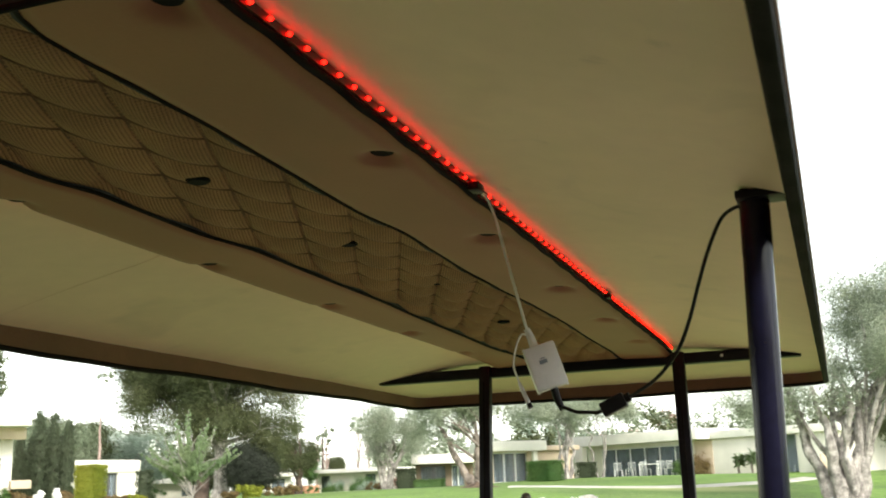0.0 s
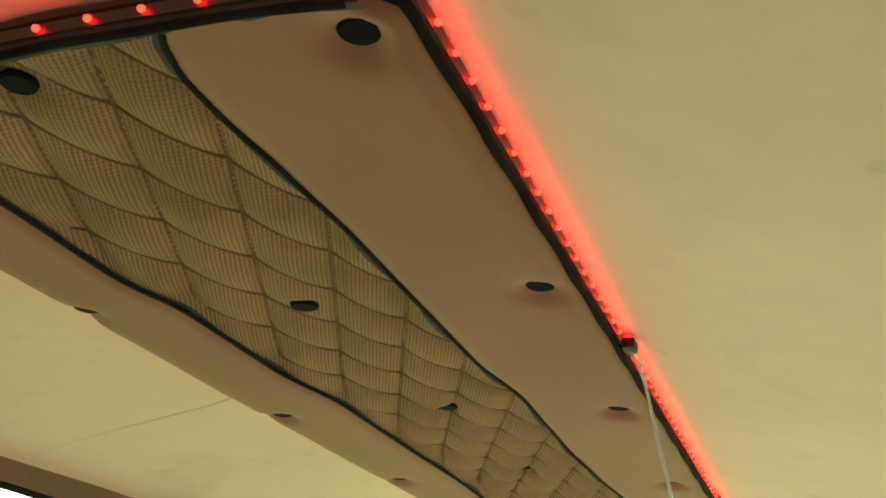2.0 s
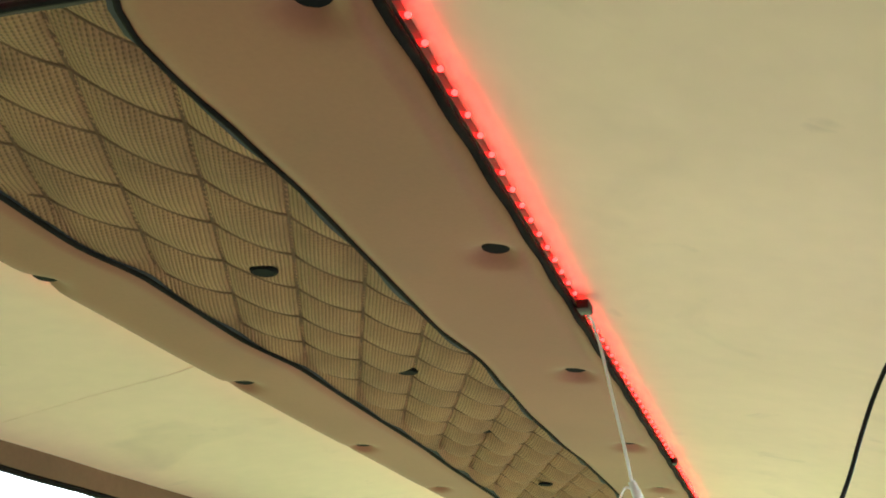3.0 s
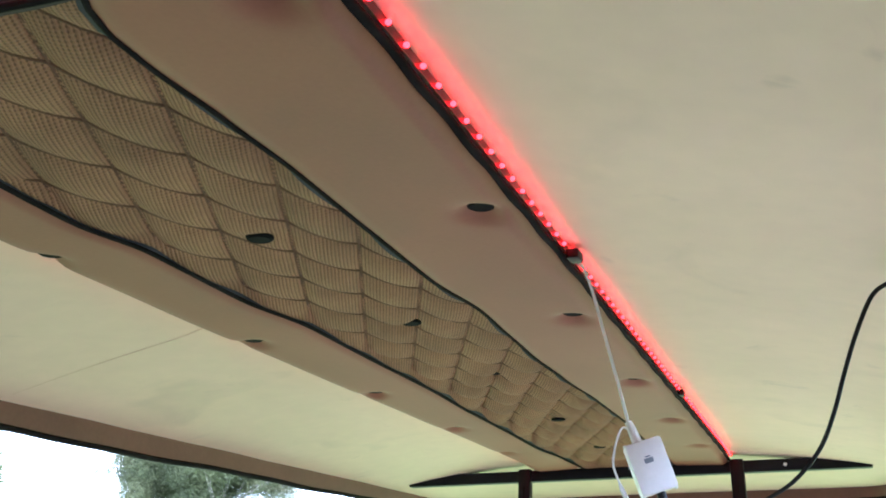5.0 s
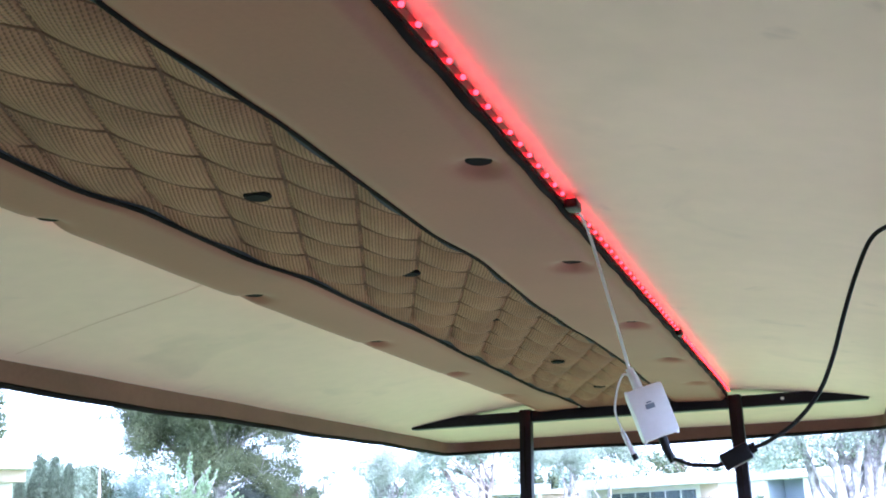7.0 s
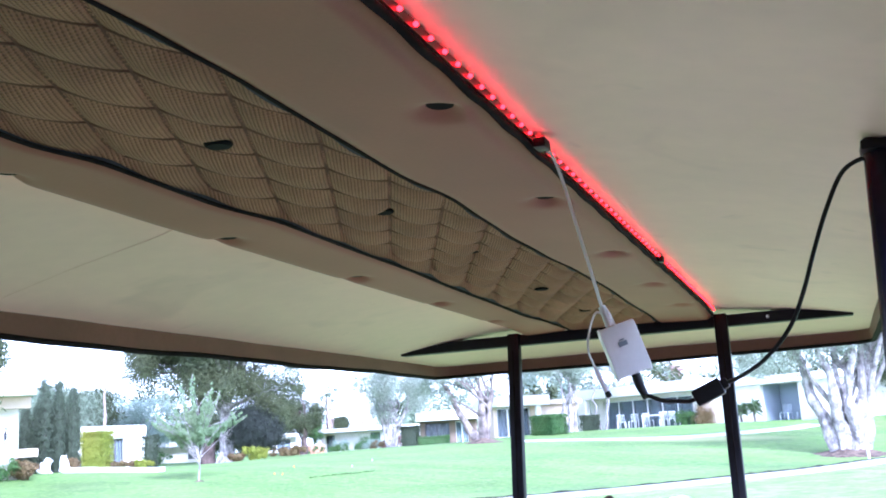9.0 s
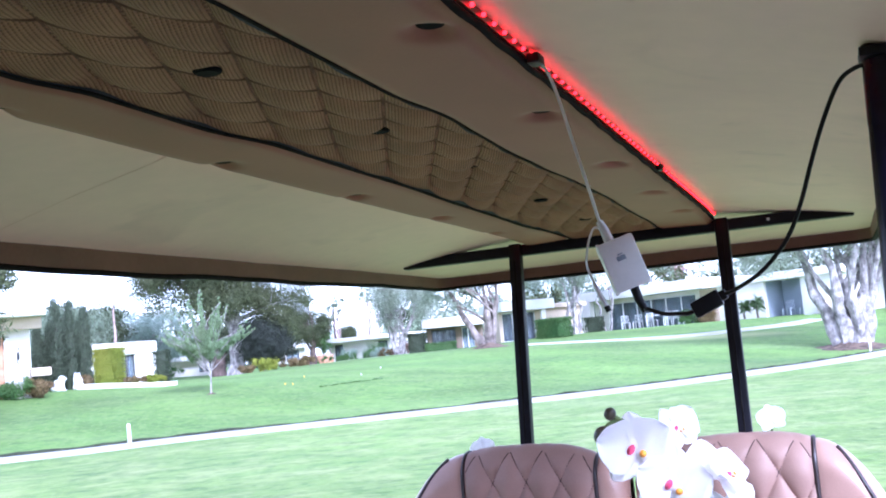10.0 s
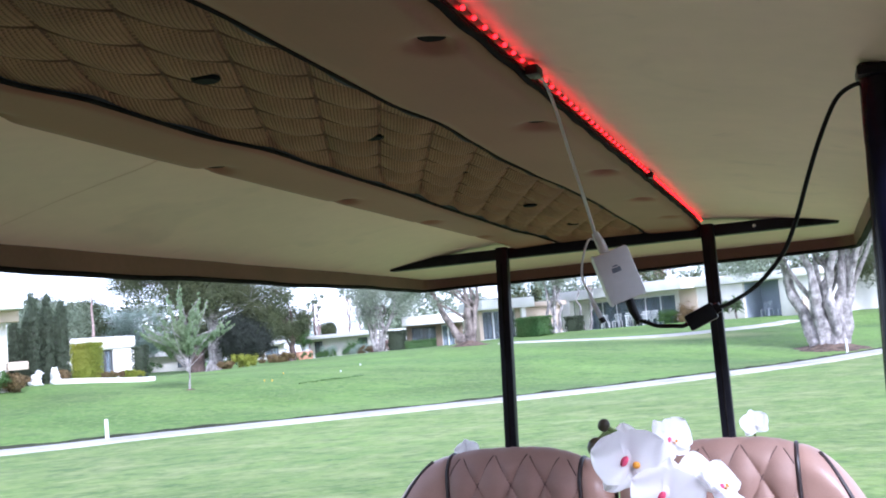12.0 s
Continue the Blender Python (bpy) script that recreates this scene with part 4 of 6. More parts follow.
def build_backrest(center, sign):
    """One rounded back; sign: the side its outer bolster is on."""
    bm = bmesh.new()
    lo, hi = sorted((sign * 0.036, center + sign * 0.295))
    box(bm, (lo, 1.29, 0.78), (hi, 1.36, 0.95), 0.02)
    seat = part("backrest", bm, M["body"], bench, "rounded tan-brown quilted backrest")

    half = 0.31 if sign < 0 else 0.278

    def top(x):
        w = half if (x - center) * sign > 0 else 0.31
        return 1.330 - 0.15 * min(1.3, abs((x - center) / w)) ** 3.2

    outer, inner = center + sign * (half + 0.008), sign * 0.006
    p_out, p_in = center + sign * 0.142, center - sign * 0.19
    r0, yf = 0.052, 1.275

    def place(x, s, puff=0.0):
        """s from 0, low on the front, over the top, to 1, low on the back."""
        lo, hi = min(outer, inner), max(outer, inner)
        e = min(1.0, max(0.0, min(x - lo, hi - x) / 0.06))
        r = r0 * (0.25 + 0.75 * math.sqrt(max(0.0, 1 - (1 - e) ** 2)))
        t = top(x) - r
        z0 = 0.84
        if s < 0.6:
            y, z, ny, nz = yf + (r0 - r), z0 + (t - z0) * s / 0.6, -1, 0
        elif s < 0.85:
            a = (s - 0.6) / 0.25 * math.pi
            ny, nz = -math.cos(a), math.sin(a)
            y, z = yf + r0 + r * ny, t + r * nz
        else:
            y, z, ny, nz = yf + r0 + r, t + (z0 - t) * (s - 0.85) / 0.15, 1, 0
        belly = 0.012 * math.exp(-((z - 1.12) / 0.16) ** 2)
        return Vector((x, y + ny * (puff + belly), z + nz * puff))

    def reach(x, s):
        """Length up the front and over the top edge, counted as a height."""
        t = top(x) - r0
        return 0.84 + (t - 0.84) * s / 0.6 if s < 0.6 else t + r0 * (s - 0.6) / 0.25 * math.pi

    def piece(a, b, nx, ns, name, mat, label, quilted=False):
        bm = bmesh.new()

        def at(u, s):
            x = a + (b - a) * u
            q = 0.0
            if quilted:
                e = min(1.0, min(u, 1 - u) / 0.05)
                q = 0.002 + 0.017 * (1 - 0.8 * ss(0.56, 0.66, s)) * (1 - ss(0.70, 0.82, s)) * quilt_puff(x, reach(x, s), 0.0425, 0.077, math.copysign(0.29, center), 1.327, 0.5) * e
            else:
                q = 0.012 * math.sin(math.pi * min(1, max(0, u))) ** 0.6
            return place(x, s, q)

        sheet(bm, steps(0, 1, nx), steps(0, 1, ns), at)
        bmesh.ops.recalc_face_normals(bm, faces=bm.faces)
        return part(name, bm, M[mat], seat, label)

    piece(p_in, p_out, 90, 210, "quilted_panel", "seat", "diamond-quilted tan-brown vinyl", True)
    piece(p_out, outer, 16, 60, "bolster", "seat_side", "smooth tan bolster")
    piece(inner, p_in, 16, 60, "bolster", "seat_side", "smooth tan bolster")
    lo, hi = min(p_in, p_out) + 0.006, max(p_in, p_out) - 0.006
    # tubes along the seams, the shade of the quilting grooves in their dark colour
    for slope in (1, -1):
        for k in range(-7, 8):
            pts = []
            for z in steps(0.9, 1.38, 84):
                x = math.copysign(0.29, center) + 0.0425 * (2 * k + slope * (z - 1.327) / 0.077)
                t = top(x) - r0
                sv = 0.6 * (z - 0.84) / (t - 0.84) if z < t else 0.6 + 0.25 * (z - t) / (math.pi * r0)
                if lo < x < hi and sv < 0.67:
                    pts.append(place(x, sv, 0.0028))
            if len(pts) > 3:
                bm = bmesh.new()
                tube(bm, pts, 0.0014, 5)
                part("seam_line", bm, M["seat_groove"], seat)
    for x, off in ((p_in, 0.003), (p_out, 0.003)):
        bm = bmesh.new()
        tube(bm, [place(x, s, off) for s in steps(0.0, 0.84, 50)], 0.0052, 8)
        part("piping", bm, M["piping"], seat, "dark brown piping")
    bm = bmesh.new()
    rim = outer - sign * 0.016
    line = [place(rim, s, 0.011) for s in steps(0.0, 0.58, 24)] + [place(rim + (center + sign * 0.19 - rim) * u, 0.60 + 0.10 * u, 0.012) for u in steps(0.1, 1, 12)]
    tube(bm, line, 0.0048, 8)
    part("piping", bm, M["piping"], seat, "dark brown piping")


build_backrest(-0.268, -1)
build_backrest(0.268, 1)


def build_cushion():
    bm = bmesh.new()
    box(bm, (-0.56, 0.8, 0.78), (0.54, 1.27, 0.9), 0.035)
    part("cushion", bm, M["seat"], bench)


build_cushion()


# ---- white orchids ----
def petal_mesh(bm, m, length, width, cup, tip=0.72, n=12):
    """A thick-edged, cupped petal from the origin along +y, in the frame m."""
    for side in (0, 1):
        rows = []
        for j in range(n + 1):
            v = j / n
            half = width * math.sin(math.pi * min(1, 0.07 + 0.925 * v ** tip)) ** 0.6 * (1 + 0.035 * math.sin(17 * v))
            row = []
            for i in range(n + 1):
                u = -1 + 2 * i / n
                z = cup * (u * u * 0.5 + v * v * 0.7) + 0.0012 * math.sin(5 * u + 7 * v) - (0.0009 if side else 0)
                row.append(bm.verts.new(m @ Vector((u * half, v * length, z))))
            rows.append(row)
        for a, b in zip(rows, rows[1:]):
            for i in range(n):
                f = (a[i], a[i + 1], b[i + 1], b[i])
                bm.faces.new(f if not side else f[::-1])


def flower(parent, at, face, size, roll=0.0, center=True):
    """A moth orchid: three sepals, two broad petals, a coloured lip."""
    z = Vector(face).normalized()
    x = Vector((0, 0, 1)).cross(z).normalized()
    y = z.cross(x)
    base = Matrix.Translation(at) @ Matrix((x, y, z)).transposed().to_4x4() @ pose(0, 0, 0, 0, 0, roll)
    fl = new("flower")
    fl.parent = parent
    fl.location = Vector(at) - origin_of(parent)
    for k, (a, l, w, lift) in enumerate(((0, 0.58, 0.26, -0.003), (128, 0.56, 0.24, -0.003), (232, 0.56, 0.24, -0.003), (66, 0.60, 0.40, 0.003), (294, 0.60, 0.40, 0.003))):
        bm = bmesh.new()
        petal_mesh(bm, base @ pose(0, 0, lift, 0, 0, a) @ pose(0, 0, 0, -6 if k < 3 else 9, 5 * (k % 2), 0), l * size, w * size, 0.032 * size + 0.0015 * (k % 2))
        part("petal", bm, M["petal"], fl)
    if center:
        bm = bmesh.new()
        ball(bm, base @ Vector((-0.075 * size, 0.03 * size, 0.05 * size)), (0.055 * size, 0.10 * size, 0.085 * size), 10, 8, pose(0, 0, 0, 0, 35, 0))
        part("lip", bm, M["petal_pink"], fl, "pink lip")
        bm = bmesh.new()
        ball(bm, base @ Vector((0.085 * size, -0.05 * size, 0.05 * size)), (0.06 * size, 0.06 * size, 0.055 * size), 10, 8, pose(0, 0, 0, 0, -30, 0))
        part("lip", bm, M["petal_gold"], fl, "golden lip")
    return fl


def orchid_plant(at, label, blooms, buds, stems):
    plant = thing("orchid", at, label, "orchid", "white orchids")
    bm = bmesh.new()
    prof = [(0.0, 0.0), (0.05, 0.0), (0.065, 0.1), (0.07, 0.11), (0.06, 0.11), (0.055, 0.095), (0.0, 0.095)]
    n = 20
    rings = [[bm.verts.new((at[0] + r * math.cos(i * 2 * math.pi / n), at[1] + r * math.sin(i * 2 * math.pi / n), at[2] + h)) for i in range(n)] for r, h in prof[1:-1]]
    for a, b in zip(rings, rings[1:]):
        for i in range(n):
            bm.faces.new((a[i], a[(i + 1) % n], b[(i + 1) % n], b[i]))
    bm.faces.new(rings[0][::-1])
    bm.faces.new(rings[-1])
    part("pot", bm, M["pot"], plant)
    for line in stems:
        bm = bmesh.new()
        tube(bm, smooth_line(line, 8), 0.0026, 8)
        part("stem", bm, M["stem"], plant)
    for b in blooms:
        flower(plant, *b)
    for c, r in buds:
        bm = bmesh.new()
        ball(bm, c, (r, r * 0.9, r * 1.15), 12, 10, pose(0, 0, 0, 20, 35, 0))
        part("bud", bm, M["bud"], plant, "dark brown-green bud")


orchid_plant((0.31, -0.06, 0.86), "white artificial orchid with pink and gold lips, dark buds", [
    ((0.299, -0.085, 1.470), (0.16, -1.0, 0.08), 0.068, 6),
    ((0.333, -0.092, 1.435), (0.14, -1.0, -0.05), 0.066, -10),
    ((0.337, -0.060, 1.486), (0.75, -0.7, 0.45), 0.046, 15),
    ((0.384, -0.075, 1.440), (0.75, -0.35, 0.75), 0.052, 25),
    ((0.356, -0.040, 1.452), (0.4, -0.7, 0.8), 0.036, 50, False),
    ((0.412, -0.070, 1.385), (0.2, -1.0, 0.2), 0.058, 15, False),
    ((0.395, -0.072, 1.418), (0.3, -0.9, 0.5), 0.030, 80, False),
    ((0.355, -0.060, 1.385), (0.1, -1.0, 0.1), 0.07, 55, False),
    ((0.318, -0.050, 1.395), (0.0, -1.0, 0.0), 0.07, 40, False),
    ((0.508, -0.060, 1.370), (0.3, -0.9, 0.3), 0.075, 10, False),
    ((0.552, -0.020, 1.398), (0.7, -0.6, 0.2), 0.040, 10, False),
], [((0.267, -0.088, 1.487), 0.0092), ((0.276, -0.085, 1.508), 0.0062)],
    [[(0.31, -0.06, 0.95), (0.32, -0.04, 1.2), (0.335, -0.04, 1.40), (0.315, -0.06, 1.47), (0.287, -0.080, 1.500)],
     [(0.31, -0.06, 0.95), (0.36, -0.03, 1.2), (0.40, -0.03, 1.37), (0.405, -0.055, 1.41)],
     [(0.31, -0.06, 0.95), (0.42, -0.02, 1.2), (0.50, -0.03, 1.36), (0.54, -0.02, 1.42)],
     [(0.269, -0.088, 1.492), (0.276, -0.083, 1.499), (0.287, -0.080, 1.500)], [(0.278, -0.085, 1.508), (0.282, -0.082, 1.503), (0.287, -0.080, 1.500)]])
for cx, cz in ((0.308, 1.366), (-0.436, 1.328)):
    orchid_plant((cx, 1.55, 0.86), "white orchid standing behind the bench back", [
        ((cx + 0.005, 1.50, cz - 0.022), (0.1, -1.0, 0.1), 0.062, 12, False),
        ((cx + 0.02, 1.53, cz - 0.11), (0.1, -1.0, 0.1), 0.085, 60),
    ], [], [[(cx, 1.55, 0.95), (cx + 0.02, 1.57, 1.15), (cx, 1.52, cz - 0.04)]])


# ---- plants of the lawn and gardens ----
def leaf_cloud(name, centers, radii, count, size, mat, parent, seed, flat=0.8, upright=0.0, fuzz=3.2, blade=0.36):
    """Many small leaf blades gathered in clumps, as one mesh. centers and radii: the crown's lobes."""
    rng = np.random.default_rng(seed)
    c, r = np.array(centers, float), np.array(radii, float)
    if r.ndim == 1:
        r = np.stack([r, r, r * flat], 1)
    vol = r.prod(1) ** 0.8
    lobes = rng.choice(len(c), size=max(8, count // 22), p=vol / vol.sum())
    d = rng.normal(size=(len(lobes), 3))
    d /= np.linalg.norm(d, axis=1)[:, None]
    clump = c[lobes] + d * r[lobes] * (rng.random(len(lobes)) ** 0.45)[:, None]
    pick = rng.integers(0, len(clump), count)
    spread = np.minimum(r.min(1)[lobes][pick] * 0.24, size * fuzz)[:, None]
    pos = clump[pick] + rng.normal(size=(count, 3)) * spread
    out = pos - c[lobes][pick]
    out /= np.linalg.norm(out, axis=1)[:, None] + 1e-6
    n = out * 0.9 + rng.normal(size=(count, 3)) * 0.55
    n[:, 2] += 0.35
    n /= np.linalg.norm(n, axis=1)[:, None]
    a = np.cross(n, rng.normal(size=(count, 3)))
    a[:, 2] += upright * 1.5 * np.linalg.norm(a, axis=1)
    a /= np.linalg.norm(a, axis=1)[:, None]
    b = np.cross(a, n)
    b /= np.linalg.norm(b, axis=1)[:, None]
    s = size * (0.55 + 0.9 * rng.random(count))[:, None]
    v = np.empty((count, 4, 3))
    v[:, 0], v[:, 1], v[:, 2], v[:, 3] = pos - a * s, pos + b * s * blade, pos + a * s, pos - b * s * blade
    o = np.array(origin_of(parent)) if parent is not None else np.zeros(3)
    me = bpy.data.meshes.new(name)
    me.vertices.add(count * 4)
    me.vertices.foreach_set("co", (v.reshape(-1, 3) - o).astype(np.float32).ravel())
    me.loops.add(count * 4)
    me.loops.foreach_set("vertex_index", np.arange(count * 4, dtype=np.int32))
    me.polygons.add(count)
    me.polygons.foreach_set("loop_start", np.arange(0, count * 4, 4, dtype=np.int32))
    me.update(calc_edges=True)
    me.materials.append(mat)
    ob = new(name, me)
    ob.parent = parent
    return ob


def tree(at, height, trunk, lobes, leaf, count, size, bark, label, seed, stems=1, spread=0.5, group="", limbs=True, mulch=0.0, kind_name="tree", leans=None, upright=0.0, foot_spread=0.35, wobble=0.06):
    """Tapered trunk or trunks with limbs that reach into the crown's lobes. lobes: (dx, dy, dz, r) from the foot."""
    rng = random.Random(seed)
    x, y = at
    z = ground_z(x, y)
    ob = thing(kind_name, (x, y, z), label, "tree", group)
    foot = Vector((x, y, z))
    bm = bmesh.new()
    tips = []
    for k in range(stems):
        ang = 2 * math.pi * k / stems + rng.random()
        lean = Vector((math.cos(ang), math.sin(ang), 0)) * spread * (0 if stems == 1 else 1)
        if leans:
            lean = Vector((leans[k][0], leans[k][1], 0))
        r = trunk * (1 if stems == 1 else 0.62)
        pts = [foot + lean * foot_spread + Vector((0, 0, -0.2)), foot + lean * (foot_spread + 0.03) + Vector((0, 0, 0.15))]
        for i in range(1, 7):
            q = i / 6
            pts.append(foot + lean * (foot_spread + 0.05 + q * height * 0.16) + Vector((rng.uniform(-1, 1) * wobble * height * q, rng.uniform(-1, 1) * wobble * height * q, height * 0.62 * q)))
        line = smooth_line(pts, 8)
        rad = [r * (1.0 + 0.7 * math.exp(-i / 5)) * (1 - 0.78 * i / len(line)) for i in range(len(line))]
        rad = [w * (1 + 0.22 * noise.noise((i * 0.28, k * 3.1, seed))) for i, w in enumerate(rad)]
        trunk_bm = tube(bmesh.new(), line, rad, 18)
        for v in trunk_bm.verts:
            v.co += r * (0.26 * noise.noise_vector(Vector((v.co.x * 2.6, v.co.y * 2.6, v.co.z * 0.8))) + 0.12 * noise.noise_vector(Vector((v.co.x * 8, v.co.y * 8, v.co.z * 2))))
        merge(bm, trunk_bm)
        tips.append((line, rad))
    part("trunk", bm, bark, ob)
    if limbs:
        for i, (dx, dy, dz, r) in enumerate(lobes):
            if i % 3 != 2:
                continue
            line, rad = tips[i % len(tips)]
            j = int(len(line) * rng.uniform(0.35, 0.8))
            a, b = line[j], foot + Vector((dx, dy, dz))
            mid = a.lerp(b, 0.5) + Vector((rng.uniform(-1, 1), rng.uniform(-1, 1), rng.uniform(0, 1))) * 0.12 * (b - a).length
            bm = bmesh.new()
            pts = smooth_line([a, mid, b], 5)
            tube(bm, pts, [max(min(0.015, trunk * 0.25), rad[j] * 0.55 * (1 - 0.85 * q / len(pts))) for q in range(len(pts))], 7)
            for t in range(3):
                c = pts[rng.randrange(4, len(pts))]
                e = c + Vector((rng.uniform(-1, 1), rng.uniform(-1, 1), rng.uniform(-0.2, 1))) * r * 0.8
                tube(bm, [c, c.lerp(e, 0.5) + Vector((0, 0, 0.05 * r)), e], [min(0.02, trunk * 0.3) + rad[j] * 0.12, min(0.015, trunk * 0.2) + rad[j] * 0.06, min(0.01, trunk * 0.15)], 5)
            part("limb", bm, bark, ob)
    leaf_cloud("crown", [(x + a, y + b, z + c) for a, b, c, r in lobes], [r for a, b, c, r in lobes], count, size, leaf, ob, seed, upright=upright, blade=0.24)
    if mulch:
        bm = bmesh.new()
        n = 28
        rings = []
        for q in range(5):
            ring = []
            for i in range(n):
                a = i * 2 * math.pi / n
                rr = mulch * (1 - q / 4.6) * (1 + 0.22 * noise.noise((math.cos(a) * 2, math.sin(a) * 2, x)) + 0.12 * noise.noise((math.cos(a) * 9, math.sin(a) * 9, x + q)))
                px, py = x + rr * math.cos(a), y + rr * math.sin(a)
                ring.append(bm.verts.new((px, py, ground_z(px, py) - 0.03 + mulch * 0.22 * (q / 4) ** 1.6 + 0.06 * min(1, mulch) * noise.noise((px * 5, py * 5, 0)))))
            rings.append(ring)
        for r1, r2 in zip(rings, rings[1:]):
            for i in range(n):
                bm.faces.new((r1[i], r1[(i + 1) % n], r2[(i + 1) % n], r2[i]))
        bm.faces.new(rings[-1])
        part("mulch", bm, M["mulch"], ob, "brown leaf litter round the foot")
    return ob


def crown(rng_seed, n, cx, cy, cz, rx, ry, rz, r):
    """Lobes scattered over an uneven crown."""
    q = random.Random(rng_seed)
    out = []
    for i in range(n):
        a, e, k = q.uniform(0, 2 * math.pi), q.uniform(-1, 1), q.uniform(0.35, 1.0)
        out.append((cx + rx * k * math.cos(a) * math.sqrt(1 - e * e), cy + ry * k * math.sin(a) * math.sqrt(1 - e * e), cz + rz * k * e, r * q.uniform(0.7, 1.25)))
    return out


def build_trees():
    # two tall pines standing together, their low boughs hanging to the right
    pale = crown(1, 40, 0.6, 0, 7.6, 5.2, 4.5, 3.6, 1.5) + [(3.6, 0, 3.4, 1.4), (4.6, 0, 4.4, 1.3), (2.6, 0, 4.2, 1.5), (0, -2, 4.4, 1.3), (-1.4, -2, 4.8, 1.4), (1.4, -2, 4.6, 1.4), (0.2, -2.2, 5.8, 1.5)]
    tree((-34.73, 53.31), 13, 0.5, pale, M["pine"], 230000, 0.075, M["bark_grey"], "tall dark-green pine with a pale grey trunk", 11, group="pines")
    tree((-36.4, 53.9), 14, 0.48, crown(2, 34, -1.8, 0, 8.2, 4.4, 4.5, 3.4, 1.5), M["pine"], 180000, 0.075, M["bark_dark"],
         "tall dark-green pine with a shaded brown trunk", 12, group="pines")
    tree((-42.5, 66.0), 6, 0.3, crown(25, 24, 0, 0, 2.6, 4.6, 2.2, 1.9, 1.1), M["pine"], 30000, 0.12, M["bark_dark"], "dark shrubby tree behind the pines", 25)
    # the pines' shaded low boughs, shade put into a near-black leaf colour
    tree((-32.4, 52.6), 3, 0.2, [(0, 0, 2.5, 1.2), (0.7, 0, 1.9, 1.2), (-0.5, 0, 1.7, 1.0), (0.3, 0, 1.2, 1.0), (1.3, 0, 1.4, 0.8)], M["shade_leaf"], 60000, 0.06, M["bark_dark"], "pines' shaded low boughs built as a separate tree, shade put into near-black leaves", 29)
    # young tree on the lawn
    q = random.Random(3)
    feathers = []
    for k in range(22):
        ang, reach, low = k * 2.4, q.uniform(0.45, 1.75), q.uniform(0.85, 1.5)
        tip = min(3.5, low + 0.55 + (1.7 - reach) * 1.0 + q.uniform(0, 0.7))
        for u in steps(0.2, 1.0, 13):
            feathers.append((reach * u ** 0.8 * math.cos(ang) - 0.15 + q.uniform(-0.05, 0.05), reach * u ** 0.8 * math.sin(ang), low + (tip - low) * u ** 1.2, (0.17 - 0.12 * u) * q.uniform(0.7, 1.1)))
    tree((-19.1, 27.6), 3.5, 0.035, feathers, M["young"], 80000, 0.036, M["bark_grey"],
         "young light-green tree with a thin trunk on the lawn", 13, mulch=0.3, upright=0.9)
    # olive trees
    tree((0.75, 41.9), 7.5, 0.52, crown(4, 36, 1.8, 0.5, 6.6, 3.4, 3.4, 2.8, 1.1) + [(-3.4, 0, 4.0, 0.9), (-2.6, 0, 4.4, 1.0), (-1.6, 0, 4.7, 1.0), (-4.2, 0.4, 4.3, 0.8), (-2.2, -0.6, 3.7, 0.7), (-1.0, -0.6, 4.1, 0.8), (0.2, -0.8, 4.4, 0.8), (-3.0, -0.4, 3.4, 0.5)], M["olive"], 120000, 0.06, M["bark_grey"],
         "old grey-green olive tree with several pale twisted trunks", 14, stems=6, mulch=1.7, kind_name="olive_tree", group="olive trees", foot_spread=0.42, wobble=0.04,
         leans=[(-1.15, 0.1), (-0.4, -0.35), (0.0, 0.35), (0.22, -0.4), (0.55, 0.0), (0.85, 0.2)])
    tree((-16.3, 48.05), 5.2, 0.42, crown(5, 22, -1.4, 0, 4.5, 2.6, 2.4, 1.3, 0.9) + [(-2.4, 0, 2.8, 0.55), (-1.6, -0.3, 2.35, 0.4), (-0.8, 0.4, 2.9, 0.5), (-3.0, 0, 3.1, 0.6), (-2.0, 0.4, 3.2, 0.6), (-3.5, 0.3, 2.7, 0.4)], M["olive"], 60000, 0.062, M["bark_mid"],
         "leaning olive tree with forked brown-grey trunks", 15, stems=3, mulch=1.3, kind_name="olive_tree", group="olive trees", wobble=0.018, foot_spread=0.08, leans=[(-2.1, -0.2), (0.05, -0.15), (0.64, 0.2)])
    tree((-31.95, 72.0), 6.5, 0.4, crown(6, 26, 0.2, 0, 4.6, 2.9, 2.8, 2.2, 1.1), M["olive"], 56000, 0.065, M["bark_grey"],
         "grey-green olive tree before the far house", 16, stems=4, foot_spread=0.12, leans=[(-1.0, 0.1), (-0.35, -0.2), (0.4, 0.2), (1.15, 0)], kind_name="olive_tree", group="olive trees")
    tree((-15.05, 61.0), 5.2, 0.24, crown(7, 22, -0.5, 0, 4.4, 2.9, 2.2, 1.3, 0.95), M["olive"], 46000, 0.06, M["bark_grey"],
         "grey-green olive tree beside the clipped hedge", 17, stems=4, spread=0.55, kind_name="olive_tree", group="olive trees")
    tree((-14.2, 66.4), 5, 0.15, crown(8, 12, 0.5, 0, 4.6, 2.2, 2, 1.1, 0.9), M["olive"], 9000, 0.11, M["bark_grey"],
         "slim olive tree close to the house wall", 18, stems=2, spread=0.6, kind_name="olive_tree", group="olive trees")
    tree((-45, 82), 6.5, 0.35, crown(9, 18, -0.6, 0, 4.0, 2.0, 2.4, 2.0, 1.0), M["pine"], 30000, 0.1, M["bark_dark"], "dark round tree beside the far house", 19)
    tree((-47.8, 62.6), 5.5, 0.3, crown(10, 20, 0, 0, 3.3, 2.9, 2.6, 1.7, 1.1), M["silver"], 36000, 0.075, M["bark_grey"], "silvery-leaved tree behind the low hut", 20)
